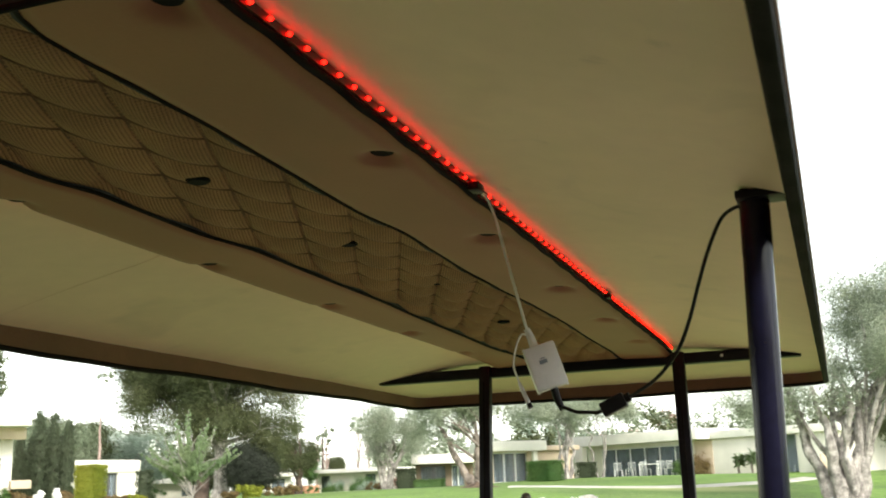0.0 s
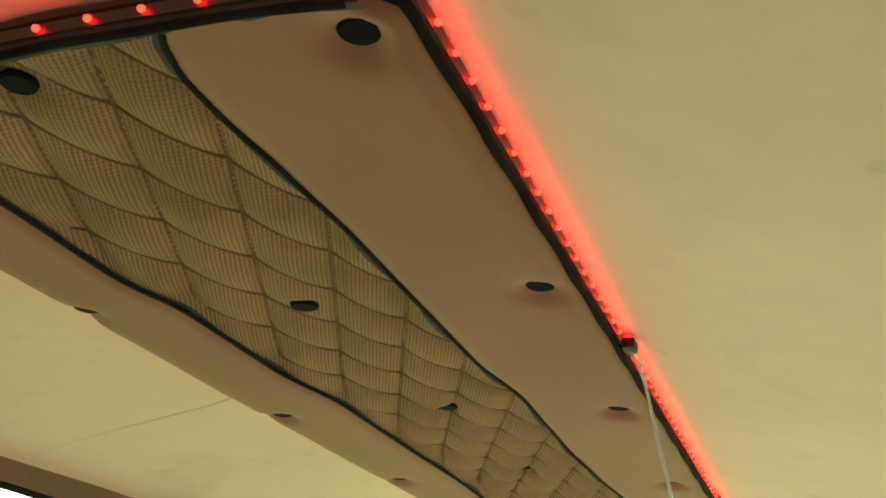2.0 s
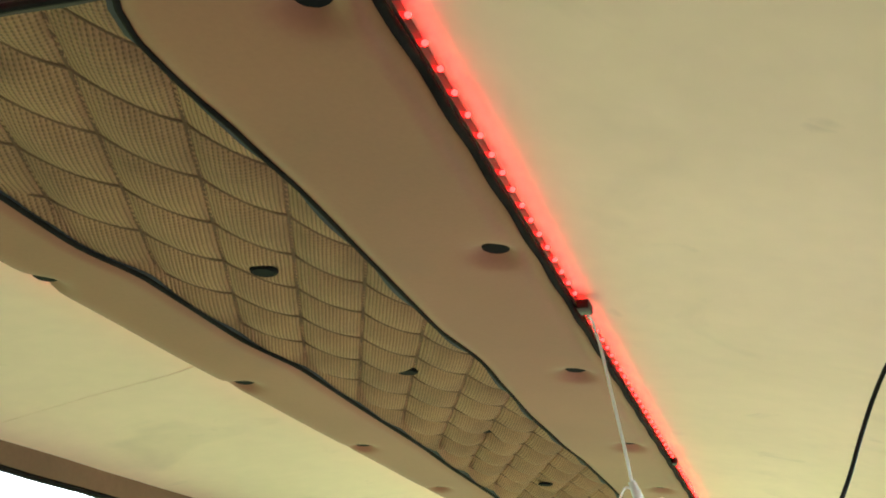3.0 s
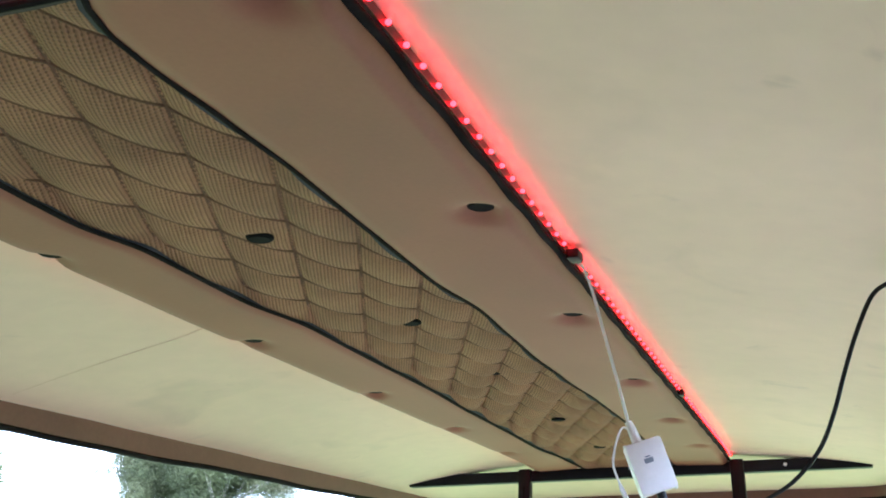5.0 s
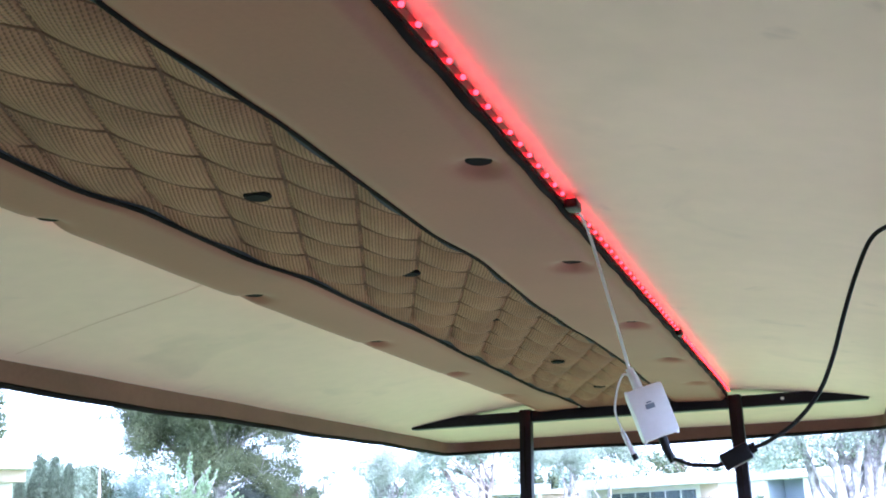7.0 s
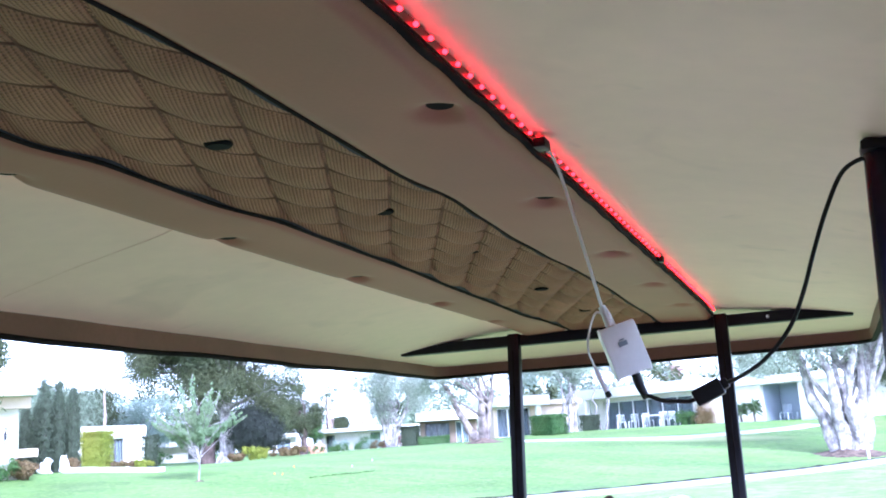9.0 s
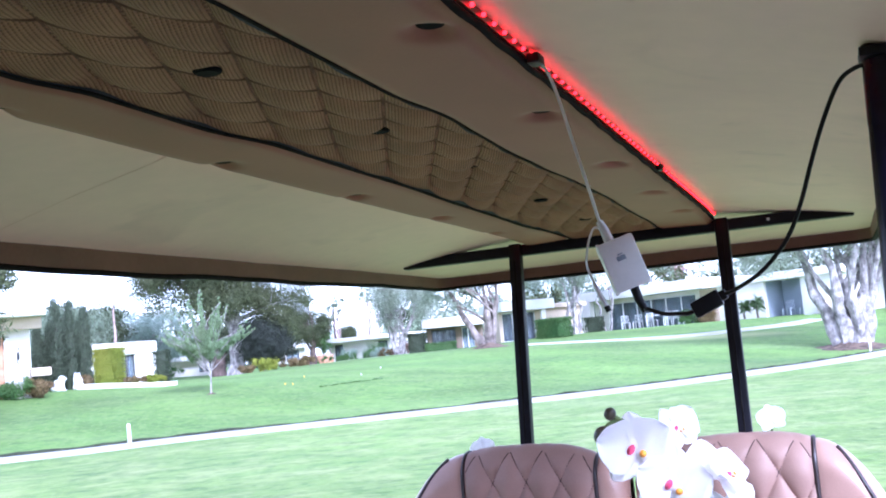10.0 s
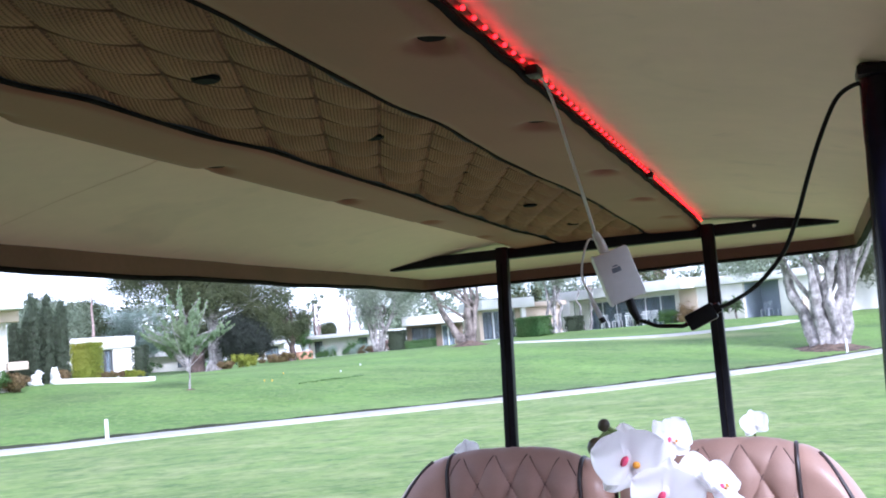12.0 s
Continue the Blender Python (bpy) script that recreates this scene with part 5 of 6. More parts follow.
    tree((-21.05, 19.4), 7, 0.2, crown(21, 16, -0.2, 0, 4.2, 1.3, 1.2, 1.9, 0.6), M["pine"], 14000, 0.09, M["bark_dark"], "dark tree beside the white house", 21)
    tree((-50, 56), 7.5, 0.4, crown(22, 26, 1.5, 0, 3.6, 3.6, 3.2, 2.0, 1.1), M["pine"], 52000, 0.1, M["bark_dark"], "dark green tree behind the cypresses", 22)
    tree((-46, 50), 6.5, 0.35, crown(23, 22, 1.5, 0, 3.0, 3.0, 3.0, 1.7, 1.0), M["far_leaf"], 42000, 0.1, M["bark_dark"], "grey-green tree behind the cypresses", 23)
    tree((5.2, 63.5), 6, 0.3, crown(24, 20, 0, 0, 3.2, 2.6, 2.0, 2.2, 1.0), M["pine"], 20000, 0.1, M["bark_dark"], "dark tree beyond the end of the long house", 24)
    tree((-40.2, 48.95), 9.6, 0.14, crown(26, 7, 0.2, 0, 7.5, 0.5, 0.5, 0.4, 0.16), M["far_leaf"], 500, 0.09, M["bark_pink"], "tall pale pinkish trunk, almost bare, behind the hut", 26, limbs=False, wobble=0.004)
    tree((-46.6, 87.1), 3.8, 0.1, crown(27, 12, 0, 0, 2.3, 0.9, 0.8, 1.0, 0.5), M["hedge_green"], 12000, 0.07, M["bark_mid"], "small fresh-green tree among the far houses", 27)
    tree((-51.2, 101.6), 5, 0.2, crown(28, 14, 0, 0, 2.7, 1.2, 1.0, 0.7, 0.6), M["pine"], 12000, 0.09, M["bark_dark"], "dark rounded tree behind the far houses", 28)
    for x, y, h, k in ((-48.3, 91.8, 8, 31), (-47.6, 92.4, 9, 32), (-46.9, 98.3, 10.5, 33), (-45.9, 98.8, 9.5, 34)):
        tree((x, y), h, 0.15, crown(k, 12, 0, 0, h * 0.6, 0.8, 0.8, 1.5, 0.22), M["far_leaf"], 1500, 0.1, M["bark_pink"], "thin far tree with a sparse crown", k, group="far thin trees", wobble=0.02)


build_trees()


def cypress_row():
    spots = [(-28.49, 31.05, 3.65, 0.30), (-28.09, 31.40, 3.6, 0.25), (-27.71, 31.74, 3.3, 0.26), (-29.82, 31.46, 2.8, 0.26), (-29.45, 31.75, 2.9, 0.26), (-29.35, 32.55, 3.1, 0.36), (-28.85, 32.95, 3.1, 0.36)]
    for k, (x, y, h, r) in enumerate(spots):
        z = ground_z(x, y)
        ob = thing("cypress", (x, y, z), "tall narrow dark-green cypress in a close row", "tree", "cypress row")
        bm = bmesh.new()
        tube(bm, [(x, y, z - 0.1), (x, y, z + h * 0.5), (x, y, z + h * 0.9)], [0.09, 0.06, 0.01], 7)
        part("trunk", bm, M["bark_dark"], ob)
        n = 13
        cs = [(x, y, z + 0.15 + (h - 0.4) * i / n) for i in range(n + 1)]
        rs = [(r * (1 - 0.4 * (i / n) ** 4),) * 2 + (0.3,) for i in range(n + 1)]
        leaf_cloud("crown", cs, rs, 22000, 0.04, M["cypress"], ob, 40 + k, upright=1.6, fuzz=0.9, blade=0.22)


cypress_row()


def hedge(at, size, turn, mat, label, count, seed, leaf=0.06, name="hedge"):
    """A clipped block: a dark woody core under a coat of small leaves."""
    x, y = at
    z = ground_z(x, y)
    ob = thing(name, (x, y, z), label, "hedge")
    m = Matrix.Translation((x, y, z)) @ pose(0, 0, 0, 0, 0, turn)
    w, d, h = size
    bm = bmesh.new()
    box(bm, (-w / 2 + 0.06, -d / 2 + 0.06, 0), (w / 2 - 0.06, d / 2 - 0.06, h - 0.07), 0.1, m)
    part("core", bm, mat, ob)
    cs, rs = [], []
    nw, nd, nh = max(3, int(w / 0.17)), max(3, int(d / 0.17)), max(3, int(h / 0.17))
    for i in range(nw + 1):
        for k in range(nh + 1):
            for side in (-1, 1):
                cs.append(m @ Vector((-w / 2 + w * i / nw, side * (d / 2 - 0.07), 0.08 + (h - 0.14) * k / nh)))
        for k in range(nd + 1):
            cs.append(m @ Vector((-w / 2 + w * i / nw, -d / 2 + d * k / nd, h - 0.07)))
    for k in range(nd + 1):
        for j in range(nh + 1):
            for side in (-1, 1):
                cs.append(m @ Vector((side * (w / 2 - 0.07), -d / 2 + d * k / nd, 0.08 + (h - 0.14) * j / nh)))
    rs = [0.10] * len(cs)
    leaf_cloud("leaves", [tuple(c) for c in cs], rs, count, leaf, mat, ob, seed, flat=1.0)
    return ob


hedge((-31.0, 37.1), (1.05, 1.05, 1.88), 15, M["hedge_yellow"], "tall clipped yellow-green hedge block beside the hut", 60000, 61, 0.022)
hedge((-15.8, 58.7), (1.95, 1.1, 1.15), -30, M["hedge_green"], "clipped bright green hedge in front of the house", 36000, 62, 0.028)
hedge((-30.62, 40.54), (0.62, 0.6, 1.6), 20, M["cypress"], "small clipped green shrub beside the hut", 9000, 66, 0.03, "shrub")
hedge((-14.3, 63.2), (1.0, 0.8, 0.95), 0, M["cypress"], "dark round shrub by the house wall", 7000, 63, 0.045, "shrub")
hedge((-30.7, 72.9), (1.3, 1.2, 1.7), 8, M["cypress"], "dark shrub beside the olive tree", 9000, 64, 0.05, "shrub")
hedge((-29.1, 73.3), (2.6, 0.7, 0.75), 18, M["hedge_green"], "low clipped green hedge before the porch", 11000, 65, 0.045)


def beds():
    spots = [(-26.0, 26.1, 0.9, 0.5, 0.7, "hedge_green", 71), (-25.55, 26.75, 0.6, 0.4, 0.75, "bed", 83), (-27.35, 28.9, 0.7, 0.5, 0.5, "bed", 72), (-26.6, 33.1, 1.2, 0.5, 0.3, "bed", 96), (-25.95, 33.55, 0.9, 0.5, 0.34, "hedge_yellow", 97), (-27.1, 31.0, 0.2, 0.2, 0.5, "bed", 98), (-29.5, 36.6, 2.4, 0.8, 0.35, "hedge_yellow", 73),
             (-29.8, 48.6, 1.5, 0.8, 0.75, "hedge_yellow", 74), (-30.6, 48.0, 0.7, 0.6, 0.5, "bed", 84), (-28.4, 50.5, 1.4, 0.8, 0.6, "bed", 75), (-45, 83.5, 4.5, 1.0, 0.8, "hedge_green", 76),
             (-47.5, 82, 2.0, 1.0, 0.9, "bed", 77), (-41, 83, 3.5, 1.0, 0.9, "hedge_green", 78), (-38, 82, 2.5, 1.0, 1.1, "silver", 85),
             (-36.5, 80, 2.2, 0.8, 0.9, "bed", 86), (-34.6, 79, 1.6, 0.8, 1.3, "far_red", 87), (-40.0, 84.4, 1.5, 0.8, 1.6, "hedge_green", 88), (-43.6, 86.4, 1.5, 0.8, 1.2, "silver", 89), (-52.5, 87.6, 2.0, 0.7, 0.9, "bed", 90), (-49.5, 66.4, 2.6, 0.8, 0.9, "hedge_green", 95), (-7.6, 65.8, 1.0, 0.5, 1.3, "bed", 81), (-8.7, 65.9, 1.0, 0.6, 0.9, "hedge_green", 82)]
    for x, y, w, d, h, mat, seed in spots:
        z = ground_z(x, y)
        ob = thing("shrub_bed", (x, y, z), "mixed low shrubs in a garden bed", "shrubs", "garden shrubs")
        rng = random.Random(seed)
        cs = [(x + rng.uniform(-w, w) / 2, y + rng.uniform(-d, d) / 2, z + rng.uniform(0.15, h * 0.8)) for k in range(16)]
        leaf_cloud("leaves", cs, [h * 0.3] * 16, 4500, 0.045, M[mat], ob, seed, flat=0.9)


beds()


def far_woods():
    """The belt of trees behind the houses."""
    rng = random.Random(5)
    for mat, name, seed, n in (("far_leaf", "far_woods", 91, 90), ("pine", "far_woods", 92, 60), ("far_red", "far_woods", 93, 10), ("silver", "far_woods", 94, 30)):
        cs, rs = [], []
        for i in range(n):
            az = radians(rng.uniform(-14, 62))
            if 25 < math.degrees(az) < 30 and rng.random() < 0.7:
                continue
            d = rng.uniform(112, 150)
            x, y = 0.5 - d * math.sin(az), -1.1 + d * math.cos(az)
            h = rng.uniform(3.5, 8.5) * (0.75 if 22 < math.degrees(az) < 33 else 1.0)
            for k in range(5):
                cs.append((x + rng.uniform(-2.5, 2.5), y + rng.uniform(-2, 2), ground_z(x, y) + h * rng.uniform(0.2, 1.0)))
                rs.append(rng.uniform(1.2, 2.3))
        ob = leaf_cloud(name, cs, rs, n * 700, 0.26, M[mat], None, seed)
        tagged(ob, "hazy belt of trees behind the houses", "trees", kind="stuff")


far_woods()


# ---- houses ----
def frame_at(a, b):
    """A facade's own axes: x from a to b along the wall, y away behind it, z up from the ground."""
    a, b = Vector((*a, 0)), Vector((*b, 0))
    d = (b - a).normalized()
    z = min(ground_z(a.x, a.y), ground_z(b.x, b.y))
    return Matrix.Translation((a.x, a.y, z)) @ Matrix((d, Vector((-d.y, d.x, 0)), Vector((0, 0, 1)))).transposed().to_4x4(), (b - a).length


def wall_run(m, length, height, depth, openings, wall_mat, ob, thick=0.25):
    """Front wall with real openings, and plain side and back walls. openings: (x0, x1, z0, z1)."""
    cuts = sorted(openings)
    x = 0.0
    for x0, x1, z0, z1 in cuts + [(length, length, 0, 0)]:
        if x0 > x + 0.01:
            bm = bmesh.new()
            box(bm, (x, 0, -0.4), (x0, thick, height), 0.01, m)
            part("wall", bm, wall_mat, ob)
        if x1 > x0:
            if z1 < height - 0.02:
                bm = bmesh.new()
                box(bm, (x0, 0.001, z1), (x1, thick, height), 0.01, m)
                part("wall", bm, wall_mat, ob)
            if z0 > 0.02:
                bm = bmesh.new()
                box(bm, (x0, 0.001, -0.4), (x1, thick, z0), 0.01, m)
                part("wall", bm, wall_mat, ob)
        x = max(x, x1)
    for lo, hi in (((0, thick, -0.4), (thick, depth, height)), ((length - thick, thick, -0.4), (length, depth, height)), ((thick, depth - thick, -0.4), (length - thick, depth, height))):
        bm = bmesh.new()
        box(bm, lo, hi, 0.01, m)
        part("wall", bm, wall_mat, ob)


def sliding_doors(m, x0, x1, z0, z1, n, ob, y=0.14, frame="frame_white", drape="drape"):
    """Glazed doors with stiles between the panes; drapes, or dark sheets for unlit rooms, behind."""
    win = new("window")
    win.parent = ob
    for k in range(n + 1):
        x = x0 + (x1 - x0) * k / n
        bm = bmesh.new()
        box(bm, (x - 0.045, y - 0.04, z0), (x + 0.045, y + 0.04, z1), 0.008, m)
        part("stile", bm, M[frame], win)
    for z in (z0 + 0.04, z1 - 0.04):
        bm = bmesh.new()
        box(bm, (x0 + 0.045, y - 0.035, z - 0.04), (x1 - 0.045, y + 0.035, z + 0.04), 0.006, m)
        part("rail", bm, M[frame], win)
    for k in range(n):
        a, b = x0 + (x1 - x0) * k / n + 0.05, x0 + (x1 - x0) * (k + 1) / n - 0.05
        bm = bmesh.new()
        box(bm, (a, y - 0.006, z0 + 0.08), (b, y + 0.006, z1 - 0.08), 0.0, m)
        part("pane", bm, M["glass"], win).visible_shadow = False
        bm = bmesh.new()
        sheet(bm, steps(a, b, 40), [z0 + 0.03, z1 - 0.03], lambda x, z: m @ Vector((x, y + 0.22 + 0.05 * math.sin(18 * x) + 0.02 * math.sin(41 * x), z)))
        part("drape", bm, M[drape], win, "sheet behind the glass, a grey drape or a dark stand-in for an unlit room")


def flat_roof(m, x0, x1, y0, y1, z, thick, ob, fascia="fascia"):
    bm = bmesh.new()
    box(bm, (x0, y0, z), (x1, y1, z + thick), 0.02, m)
    roof = part("roof", bm, M[fascia], ob, "flat roof with a deep pale fascia")
    bm = bmesh.new()
    box(bm, (x0 + 0.2, y0 + 0.2, z + thick - 0.06), (x1 - 0.2, y1 - 0.2, z + thick + 0.03), 0.0, m)
    part("gravel", bm, M["roofing"], roof)


def patio_chair(at, turn, mat, label):
    z = ground_z(*at)
    ob = thing("patio_chair", (*at, z), label, "chair", "patio chairs")
    m = Matrix.Translation((*at, z)) @ pose(0, 0, 0, 0, 0, turn)
    bm = bmesh.new()
    box(bm, (-0.26, -0.26, 0.41), (0.26, 0.26, 0.445), 0.012, m)
    part("seat", bm, M[mat], ob)
    bm = bmesh.new()
    box(bm, (-0.26, 0.24, 0.86), (0.26, 0.28, 0.92), 0.012, m)
    for k in range(6):
        box(bm, (-0.255 + 0.095 * k, 0.25, 0.44), (-0.22 + 0.095 * k, 0.27, 0.87), 0.004, m)
    part("backrest", bm, M[mat], ob)
    for x in (-0.25, 0.25):
        for y in (-0.25, 0.25):
            bm = bmesh.new()
            box(bm, (x - 0.025, y - 0.025, 0), (x + 0.025, y + 0.025, 0.42), 0.004, m)
            part("leg", bm, M[mat], ob)


def build_houses():
    # long pale house with glazed porch
    m, L = frame_at((-16.09, 71.52), (0.5, 61.335))
    ob = thing("house", m.translation, "long low cream house with flat roof, glazed porch and deep fascia", "house", "low houses")
    doors = [(1.3, 9.1, 0.02, 2.12), (14.35, 16.9, 0.0, 2.3)]
    wall_run(m, L, 2.34, 9, doors, M["stucco"], ob)
    sliding_doors(m, 1.3, 9.1, 0.02, 2.12, 6, ob)
    flat_roof(m, -0.6, 10.9, -1.5, 9.3, 2.345, 0.66, ob)
    flat_roof(m, 10.95, L + 0.4, -0.25, 9.3, 2.345, 0.45, ob)
    for x in (0.5, ):
        bm = bmesh.new()
        box(bm, (x - 0.4, -1.45, -0.6), (x + 0.4, -1.0, 2.34), 0.02, m)
        part("pillar", bm, M["stucco"], ob)
    for lo, hi in (((14.1, 1.9, -0.3), (17.2, 2.0, 2.34)), ((14.25, 0.25, -0.3), (14.35, 1.9, 2.34)), ((16.9, 0.25, -0.3), (17.0, 1.9, 2.34))):
        bm = bmesh.new()
        box(bm, lo, hi, 0.01, m)
        part("porch_wall", bm, M["stucco_blue"], ob, "blue-grey wall of the recessed porch")
    bm = bmesh.new()
    box(bm, (9.5, -0.04, 0.0), (10.9, 0.0, 2.3), 0.015, m)
    part("wall_panel", bm, M["stucco_tan"], ob)
    bm = bmesh.new()
    box(bm, (18.2, -0.6, 0.25), (18.8, -0.1, 0.4), 0.02, m)
    box(bm, (18.72, -0.6, 0.4), (18.8, -0.1, 1.1), 0.02, m)
    part("bench_ledge", bm, M["stucco_tan"], ob)
    # its middle neighbour, half behind trees
    m, L = frame_at((-20.65, 63.1), (-16.04, 66.91))
    ob = thing("house", m.translation, "low tan house with flat roof and dark glazed doors", "house", "low houses")
    wall_run(m, L, 2.0, 3, [(0.25, 2.62, 0.0, 1.95)], M["stucco_tan"], ob)
    sliding_doors(m, 0.25, 2.62, 0.0, 1.95, 3, ob, drape="room_dark")
    flat_roof(m, -0.2, 3.55, -1.2, 3.2, 2.01, 0.62, ob)
    flat_roof(m, 3.6, L + 0.3, -0.4, 3.2, 2.01, 0.3, ob, "stucco_tan")
    bm = bmesh.new()
    box(bm, (2.67, -1.0, -0.4), (2.97, -0.7, 2.0), 0.02, m)
    part("pillar", bm, M["stucco"], ob)
    m, L = frame_at((-31.4, 76.55), (-27.1, 78.25))
    ob = thing("house", m.translation, "low house under a pale flat roof, its porch shade put into dark brown walls", "house", "low houses")
    # dark brown wall colour carries the shade of the deep porch
    wall_run(m, L, 2.05, 8, [(0.4, 2.4, 0.0, 1.9), (2.9, 3.9, 0.0, 1.95)], M["wall_dark"], ob)
    sliding_doors(m, 0.4, 2.4, 0.0, 1.9, 2, ob, frame="frame_dark", drape="room_dark")
    sliding_doors(m, 2.9, 3.9, 0.0, 1.95, 2, ob)
    flat_roof(m, -0.3, L + 0.2, -1.6, 8.3, 2.06, 0.72, ob)
    # far white houses between the trees
    for a, b, h in (((-54.6, 88.3), (-50.6, 90.6), 1.55), ((-46.4, 88.2), (-38.6, 85.6), 1.85), ((-51.5, 66.0), (-47.2, 70.6), 1.3)):
        m, L = frame_at(a, b)
        ob = thing("house", m.translation, "small far white house with flat roof and dark openings", "house", "far houses")
        wall_run(m, L, h, 7, [(0.5, 1.7, 0.0, h - 0.2), (L - 1.9, L - 0.6, 0.3, h - 0.2)], M["stucco"], ob)
        sliding_doors(m, 0.5, 1.7, 0.0, h - 0.2, 2, ob, frame="frame_dark")
        sliding_doors(m, L - 1.9, L - 0.6, 0.3, h - 0.2, 2, ob, frame="frame_dark")
        flat_roof(m, -0.4, L + 0.4, -0.9, 7.2, h + 0.005, 0.35, ob)
    # low white hut with a dark doorway
    m, L = frame_at((-37.4, 42.6), (-35.7, 46.75))
    ob = thing("garden_hut", m.translation, "low white flat-roofed hut with dark shuttered doorway", "hut")
    wall_run(m, L, 1.75, 3.5, [(2.35, 3.25, 0.0, 1.7)], M["stucco"], ob)
    sliding_doors(m, 2.35, 3.25, 0.0, 1.7, 2, ob, y=0.2, frame="frame_dark", drape="room_dark")
    flat_roof(m, -0.1, L + 0.06, -0.1, 3.6, 1.755, 0.62, ob, "stucco")
    # white house near the cypresses
    m, L = frame_at((-33.5, 17.5), (-25.9, 26.9))
    ob = thing("house", m.translation, "white flat-roofed house with carved wooden door and wall lantern", "house", "low houses")
    wall_run(m, L, 2.75, 7, [(L - 2.0, L - 0.85, 0.0, 2.15)], M["stucco"], ob)
    flat_roof(m, -0.5, L + 0.35, -1.5, 7.3, 2.76, 0.35, ob)
    # tan box puts the overhang's shade over the top of the wall
    bm = bmesh.new()
    box(bm, (0, -0.75, 2.36), (L + 0.3, -0.3, 2.755), 0.02, m)
    part("eave_shade", bm, M["stucco_tan"], ob, "tan box standing in for the shade under the eaves")
    bm = bmesh.new()
    box(bm, (L - 2.0, 0.1, 0.0), (L - 0.85, 0.17, 2.15), 0.01, m)
    door = part("door", bm, M["door_wood"], ob, "carved reddish wooden door")
    for i in range(2):
        for k in range(4):
            bm = bmesh.new()
            box(bm, (L - 1.94 + 0.55 * i, 0.07, 0.1 + 0.51 * k), (L - 1.46 + 0.55 * i, 0.1, 0.54 + 0.51 * k), 0.02, m)
            part("door_panel", bm, M["door_wood"], door)
    bm = bmesh.new()
    x, z = L - 0.42, 1.45
    box(bm, (x - 0.045, -0.15, z - 0.10), (x + 0.045, -0.06, z + 0.08), 0.015, m)
    tube(bm, [m @ Vector((x, -0.10, z + 0.08)), m @ Vector((x, -0.10, z + 0.17))], [0.06, 0.012], 8)
    tube(bm, smooth_line([m @ Vector((x, -0.10, z + 0.17)), m @ Vector((x + 0.04, -0.06, z + 0.3)), m @ Vector((x - 0.02, -0.02, z + 0.26))], 5), 0.014, 6)
    tube(bm, smooth_line([m @ Vector((x, -0.10, z - 0.10)), m @ Vector((x - 0.04, -0.05, z - 0.2)), m @ Vector((x + 0.03, -0.02, z - 0.24))], 5), 0.014, 6)
    part("wall_lantern", bm, M["iron"], ob, "black iron wall lantern")
    bm = bmesh.new()
    box(bm, (L - 0.1, -0.7, 0.72), (L + 0.55, -0.2, 1.0), 0.02, m)
    part("ledge", bm, M["stucco_tan"], ob)
    bm = bmesh.new()
    box(bm, (L - 2.6, -1.9, -0.5), (L - 1.5, -1.6, 0.75), 0.02, m)
    part("garden_wall", bm, M["stucco"], ob, "white garden wall")


build_houses()


def statue(at, h, turn):
    """A small sitting animal in white plaster, kept plain; it faces its own +x."""
    z = ground_z(*at)
    bm = bmesh.new()
    ball(bm, (-0.14 * h, 0, 0.20 * h), (0.27 * h, 0.22 * h, 0.22 * h), 16, 12)
    ball(bm, (0.0, 0, 0.44 * h), (0.23 * h, 0.19 * h, 0.34 * h), 16, 12, pose(0, 0, 0, 0, -24, 0))
    ball(bm, (0.10 * h, 0, 0.62 * h), (0.20 * h, 0.20 * h, 0.22 * h), 16, 12)
    ball(bm, (0.14 * h, 0, 0.83 * h), (0.18 * h, 0.15 * h, 0.17 * h), 16, 12)
    ball(bm, (0.30 * h, 0, 0.78 * h), (0.10 * h, 0.08 * h, 0.075 * h), 12, 8)
    for side in (-1, 1):
        tube(bm, [(0.16 * h, side * 0.10 * h, 0.5 * h), (0.22 * h, side * 0.10 * h, 0.2 * h), (0.23 * h, side * 0.10 * h, -0.02)], [0.08 * h, 0.06 * h, 0.065 * h], 10)
        ball(bm, (0.28 * h, side * 0.10 * h, 0.04 * h), (0.10 * h, 0.065 * h, 0.05 * h), 10, 8)
        ball(bm, (-0.02 * h, side * 0.17 * h, 0.12 * h), (0.20 * h, 0.09 * h, 0.15 * h), 12, 8)
        ball(bm, (0.08 * h, side * 0.10 * h, 0.98 * h), (0.035 * h, 0.03 * h, 0.06 * h), 8, 6)
    bmesh.ops.transform(bm, matrix=pose(at[0], at[1], z, 0, 0, turn) @ Matrix.Diagonal((1.25, 1.25, 0.95, 1)), verts=bm.verts)
    single("statue", bm, M["statue"], (*at, z), "white plaster sitting animal statue at the lawn's edge", "statue", "garden statues")


statue((-27.61, 30.09), 0.60, 40)
statue((-27.09, 30.55), 0.66, 150)


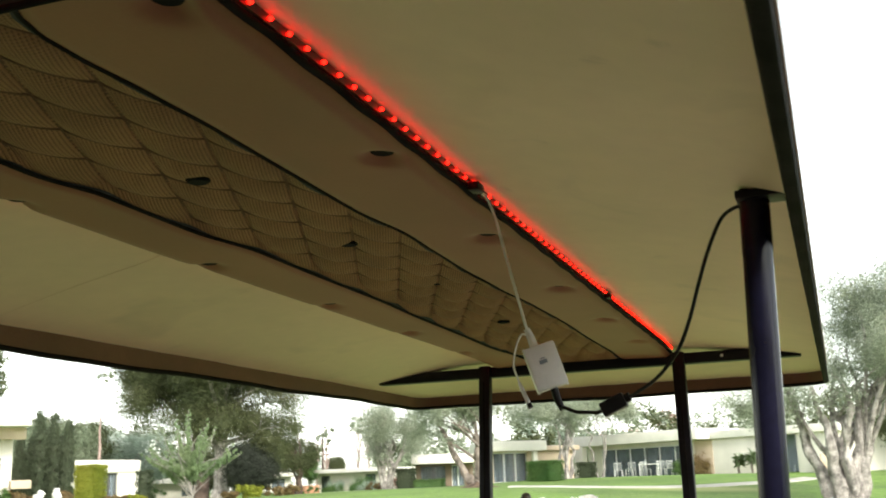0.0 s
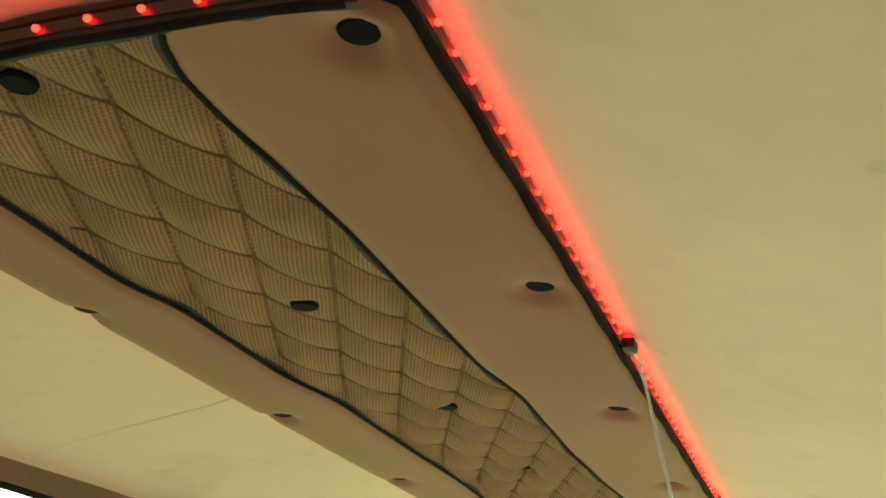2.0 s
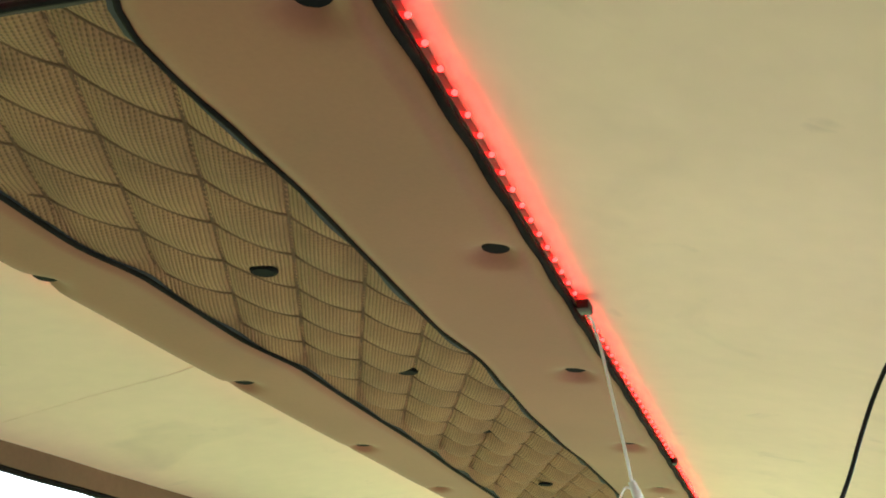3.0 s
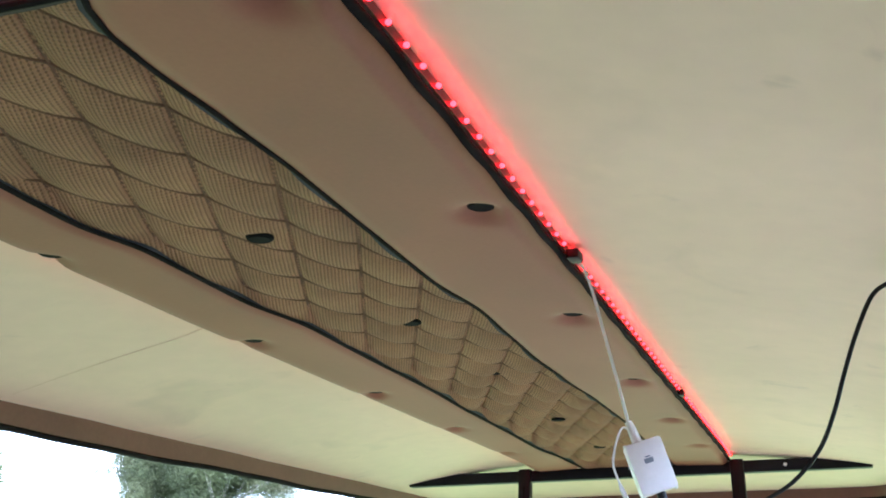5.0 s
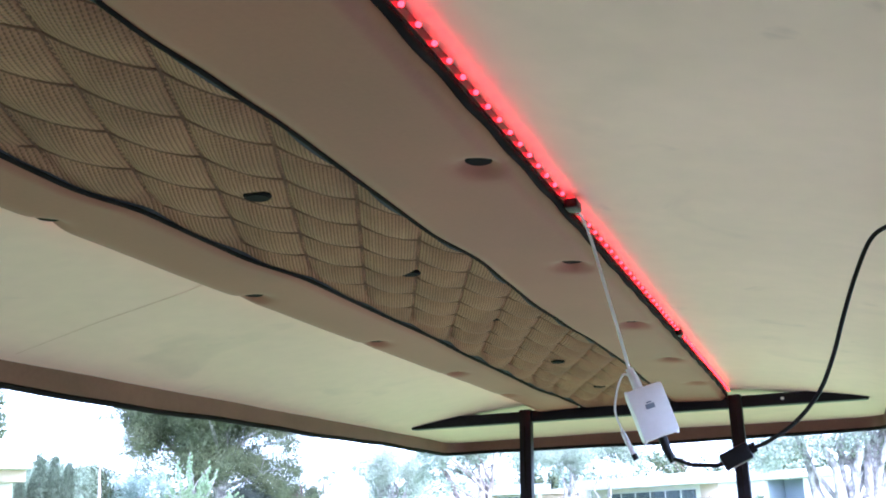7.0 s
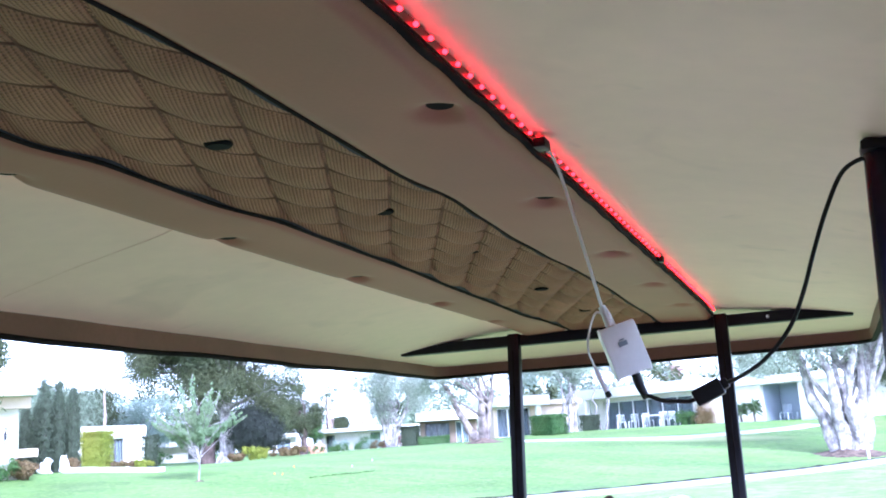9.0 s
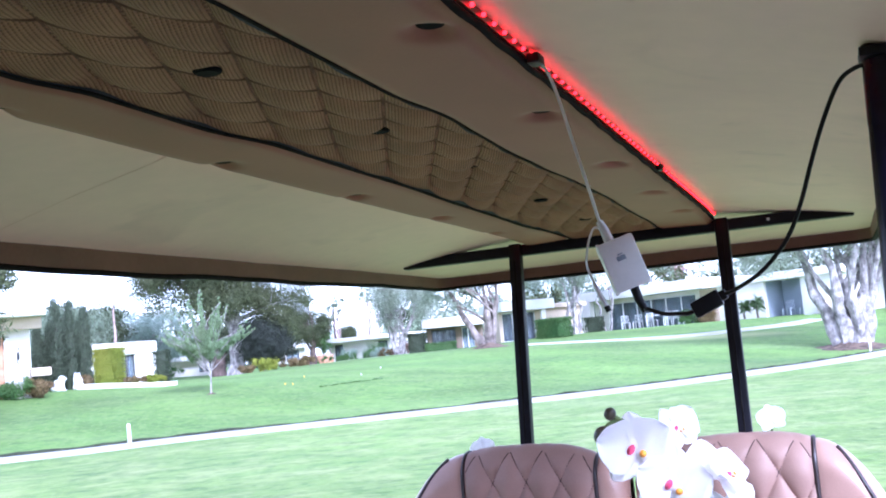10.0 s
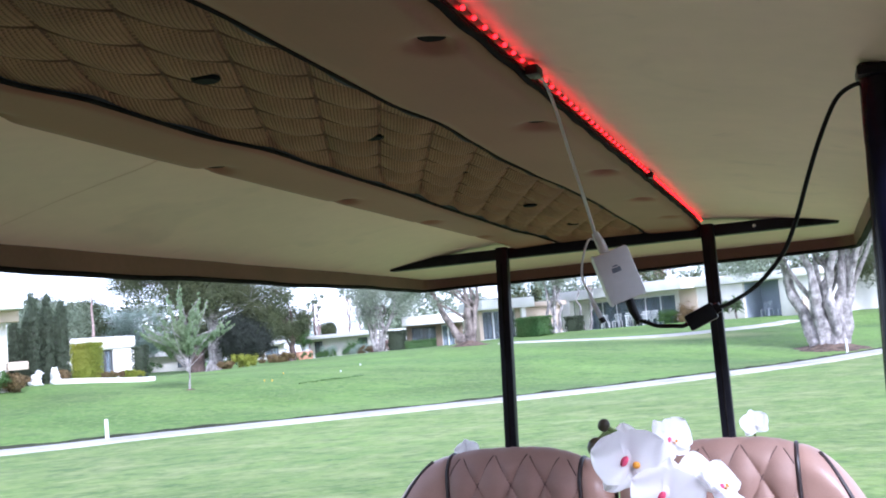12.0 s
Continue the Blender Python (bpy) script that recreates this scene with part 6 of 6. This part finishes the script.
def kerb_wall():
    bm = bmesh.new()
    a, b = Vector((-26.95, 30.35, 0)), Vector((-23.6, 31.95, 0))
    d = (b - a).normalized()
    n = Vector((-d.y, d.x, 0))
    pts = [a + d * (b - a).length * k / 14 for k in range(15)]
    rows = []
    for p in pts:
        z = ground_z(p.x, p.y)
        rows.append([bm.verts.new(p + n * o + Vector((0, 0, z + h))) for o, h in ((-0.15, -0.3), (-0.15, 0.17), (0.15, 0.17), (0.15, -0.3))])
    for r1, r2 in zip(rows, rows[1:]):
        for i in range(3):
            bm.faces.new((r1[i], r1[i + 1], r2[i + 1], r2[i]))
    bm.faces.new(rows[0])
    bm.faces.new(rows[-1][::-1])
    bmesh.ops.recalc_face_normals(bm, faces=bm.faces)
    part_at = (a + b) / 2
    single("garden_kerb", bm, M["stucco"], (part_at.x, part_at.y, ground_z(part_at.x, part_at.y)), "low white masonry kerb round the garden bed", "kerb", smooth=False)


kerb_wall()


def stake(at, h, lean):
    z = ground_z(*at)
    bm = bmesh.new()
    tube(bm, [(0, 0, -0.1), (0, 0, h - 0.03), (0, 0, h)], [0.042, 0.042, 0.03], 10)
    bmesh.ops.transform(bm, matrix=pose(at[0], at[1], z, lean, 0, 0), verts=bm.verts)
    single("marker_stake", bm, M["stake"], (*at, z), "white marker stake beside the cart path", "stake", "marker stakes")


stake((-15.2, 18.5), 0.5, 2)
stake((1.24, 39.2), 0.55, -2)


def tee_markers():
    for k, (x, y) in enumerate(((-18.35, 32.5), (-17.65, 29.9), (-17.33, 29.87), (-16.98, 36.3), (-16.39, 33.3))):
        z = ground_z(x, y)
        bm = bmesh.new()
        ball(bm, (x, y, z + 0.04), (0.024, 0.024, 0.038), 10, 8)
        single("tee_marker", bm, M["yellow" if k < 3 else "stake"], (x, y, z), "small round yellow tee marker on the lawn" if k < 3 else "small round white tee marker on the lawn", "tee marker", "tee markers")


tee_markers()


def crest_shadow():
    """The thin shadow line along the lawn's crest, laid as dark leaf blades."""
    crest = smooth_line([(-16.05, 29.3, 0), (-15.8, 29.95, 0), (-15.5, 30.7, 0), (-15.2, 31.3, 0), (-14.95, 32.0, 0)], 10)
    ob = leaf_cloud("crest_shadow", [(p.x, p.y, ground_z(p.x, p.y) + 0.012 + 0.008 * math.sin(9 * p.y)) for p in crest], [0.03] * len(crest), 2200, 0.022, M["hedge_green"], None, 99, upright=1.0)
    tagged(ob, "thin line of dark blades standing in for the lawn crest's shadow", "grass", kind="stuff")


crest_shadow()
for x, y, turn in ((-13.4, 68.6, 20), (-12.5, 68.2, -10), (-11.4, 67.5, 160), (-10.3, 66.9, 190), (-9.5, 66.4, 150)):
    patio_chair((x, y), turn, "frame_white", "white slatted patio chair on the porch")
for x, y, turn in ((-2.55, 63.6, -25), (-1.55, 63.0, -35)):
    patio_chair((x, y), turn, "drape", "blue-grey patio chair in the recessed porch")


def yucca(at, h, seed):
    """A short trunk under a ball of stiff pointed leaves."""
    rng = random.Random(seed)
    x, y = at
    z = ground_z(x, y)
    ob = thing("yucca", (x, y, z), "spiky yucca growing against the house wall", "yucca", "yuccas")
    bm = bmesh.new()
    top = Vector((x + 0.05, y, z + h * 0.62))
    tube(bm, smooth_line([(x, y, z - 0.1), (x - 0.04, y, z + h * 0.3), top], 5), 0.07, 9)
    part("trunk", bm, M["bark_mid"], ob)
    bm = bmesh.new()
    for k in range(150):
        a, e = rng.uniform(0, 2 * math.pi), rng.uniform(-0.7, 1.0)
        d = Vector((math.cos(a) * math.sqrt(1 - e * e), math.sin(a) * math.sqrt(1 - e * e), e))
        side = d.cross(Vector((0, 0, 1))).normalized() * 0.028
        r = h * 0.36 * rng.uniform(0.7, 1.1)
        foot = top + Vector((0, 0, rng.uniform(-0.25, 0.05) * h))
        mid, tip = foot + d * r * 0.5 + Vector((0, 0, 0.03)), foot + d * r - Vector((0, 0, 0.06))
        vs = [bm.verts.new(p) for p in (foot - side * 0.6, foot + side * 0.6, mid + side, tip, mid - side)]
        bm.faces.new(vs)
    part("leaves", bm, M["young"], ob)


yucca((-5.12, 63.65), 1.45, 7)
yucca((-4.3, 63.2), 1.6, 8)


def far_garden_wall():
    bm = bmesh.new()
    m, length = frame_at((-46.9, 84.0), (-44.6, 85.2))
    box(bm, (0, 0, -0.3), (length, 0.2, 0.85), 0.02, m)
    single("garden_wall", bm, M["door_wood"], m.translation, "low reddish garden wall among the far houses", "wall")


far_garden_wall()


def patio_table(at):
    z = ground_z(*at)
    ob = thing("patio_table", (*at, z), "white patio table on the porch", "table")
    bm = bmesh.new()
    box(bm, (at[0] - 0.7, at[1] - 0.45, z + 0.70), (at[0] + 0.7, at[1] + 0.45, z + 0.75), 0.015)
    part("tabletop", bm, M["frame_white"], ob)
    for i in (-0.6, 0.6):
        for k in (-0.36, 0.36):
            bm = bmesh.new()
            box(bm, (at[0] + i - 0.03, at[1] + k - 0.03, z), (at[0] + i + 0.03, at[1] + k + 0.03, z + 0.7), 0.005)
            part("leg", bm, M["frame_white"], ob)


patio_table((-10.9, 66.4))


def utility_pole(at, h):
    z = ground_z(*at)
    ob = thing("utility_pole", (*at, z), "thin dark wooden utility pole with a short crossarm", "pole")
    bm = bmesh.new()
    tube(bm, [(at[0], at[1], z - 0.3), (at[0], at[1], z + h)], [0.14, 0.10], 10)
    part("mast", bm, M["bark_dark"], ob)
    bm = bmesh.new()
    box(bm, (at[0] - 0.1, at[1] - 0.06, z + h * 0.62), (at[0] + 0.75, at[1] + 0.06, z + h * 0.62 + 0.12), 0.01)
    part("crossarm", bm, M["bark_dark"], ob)


utility_pole((-50.1, 96.5), 5.8)
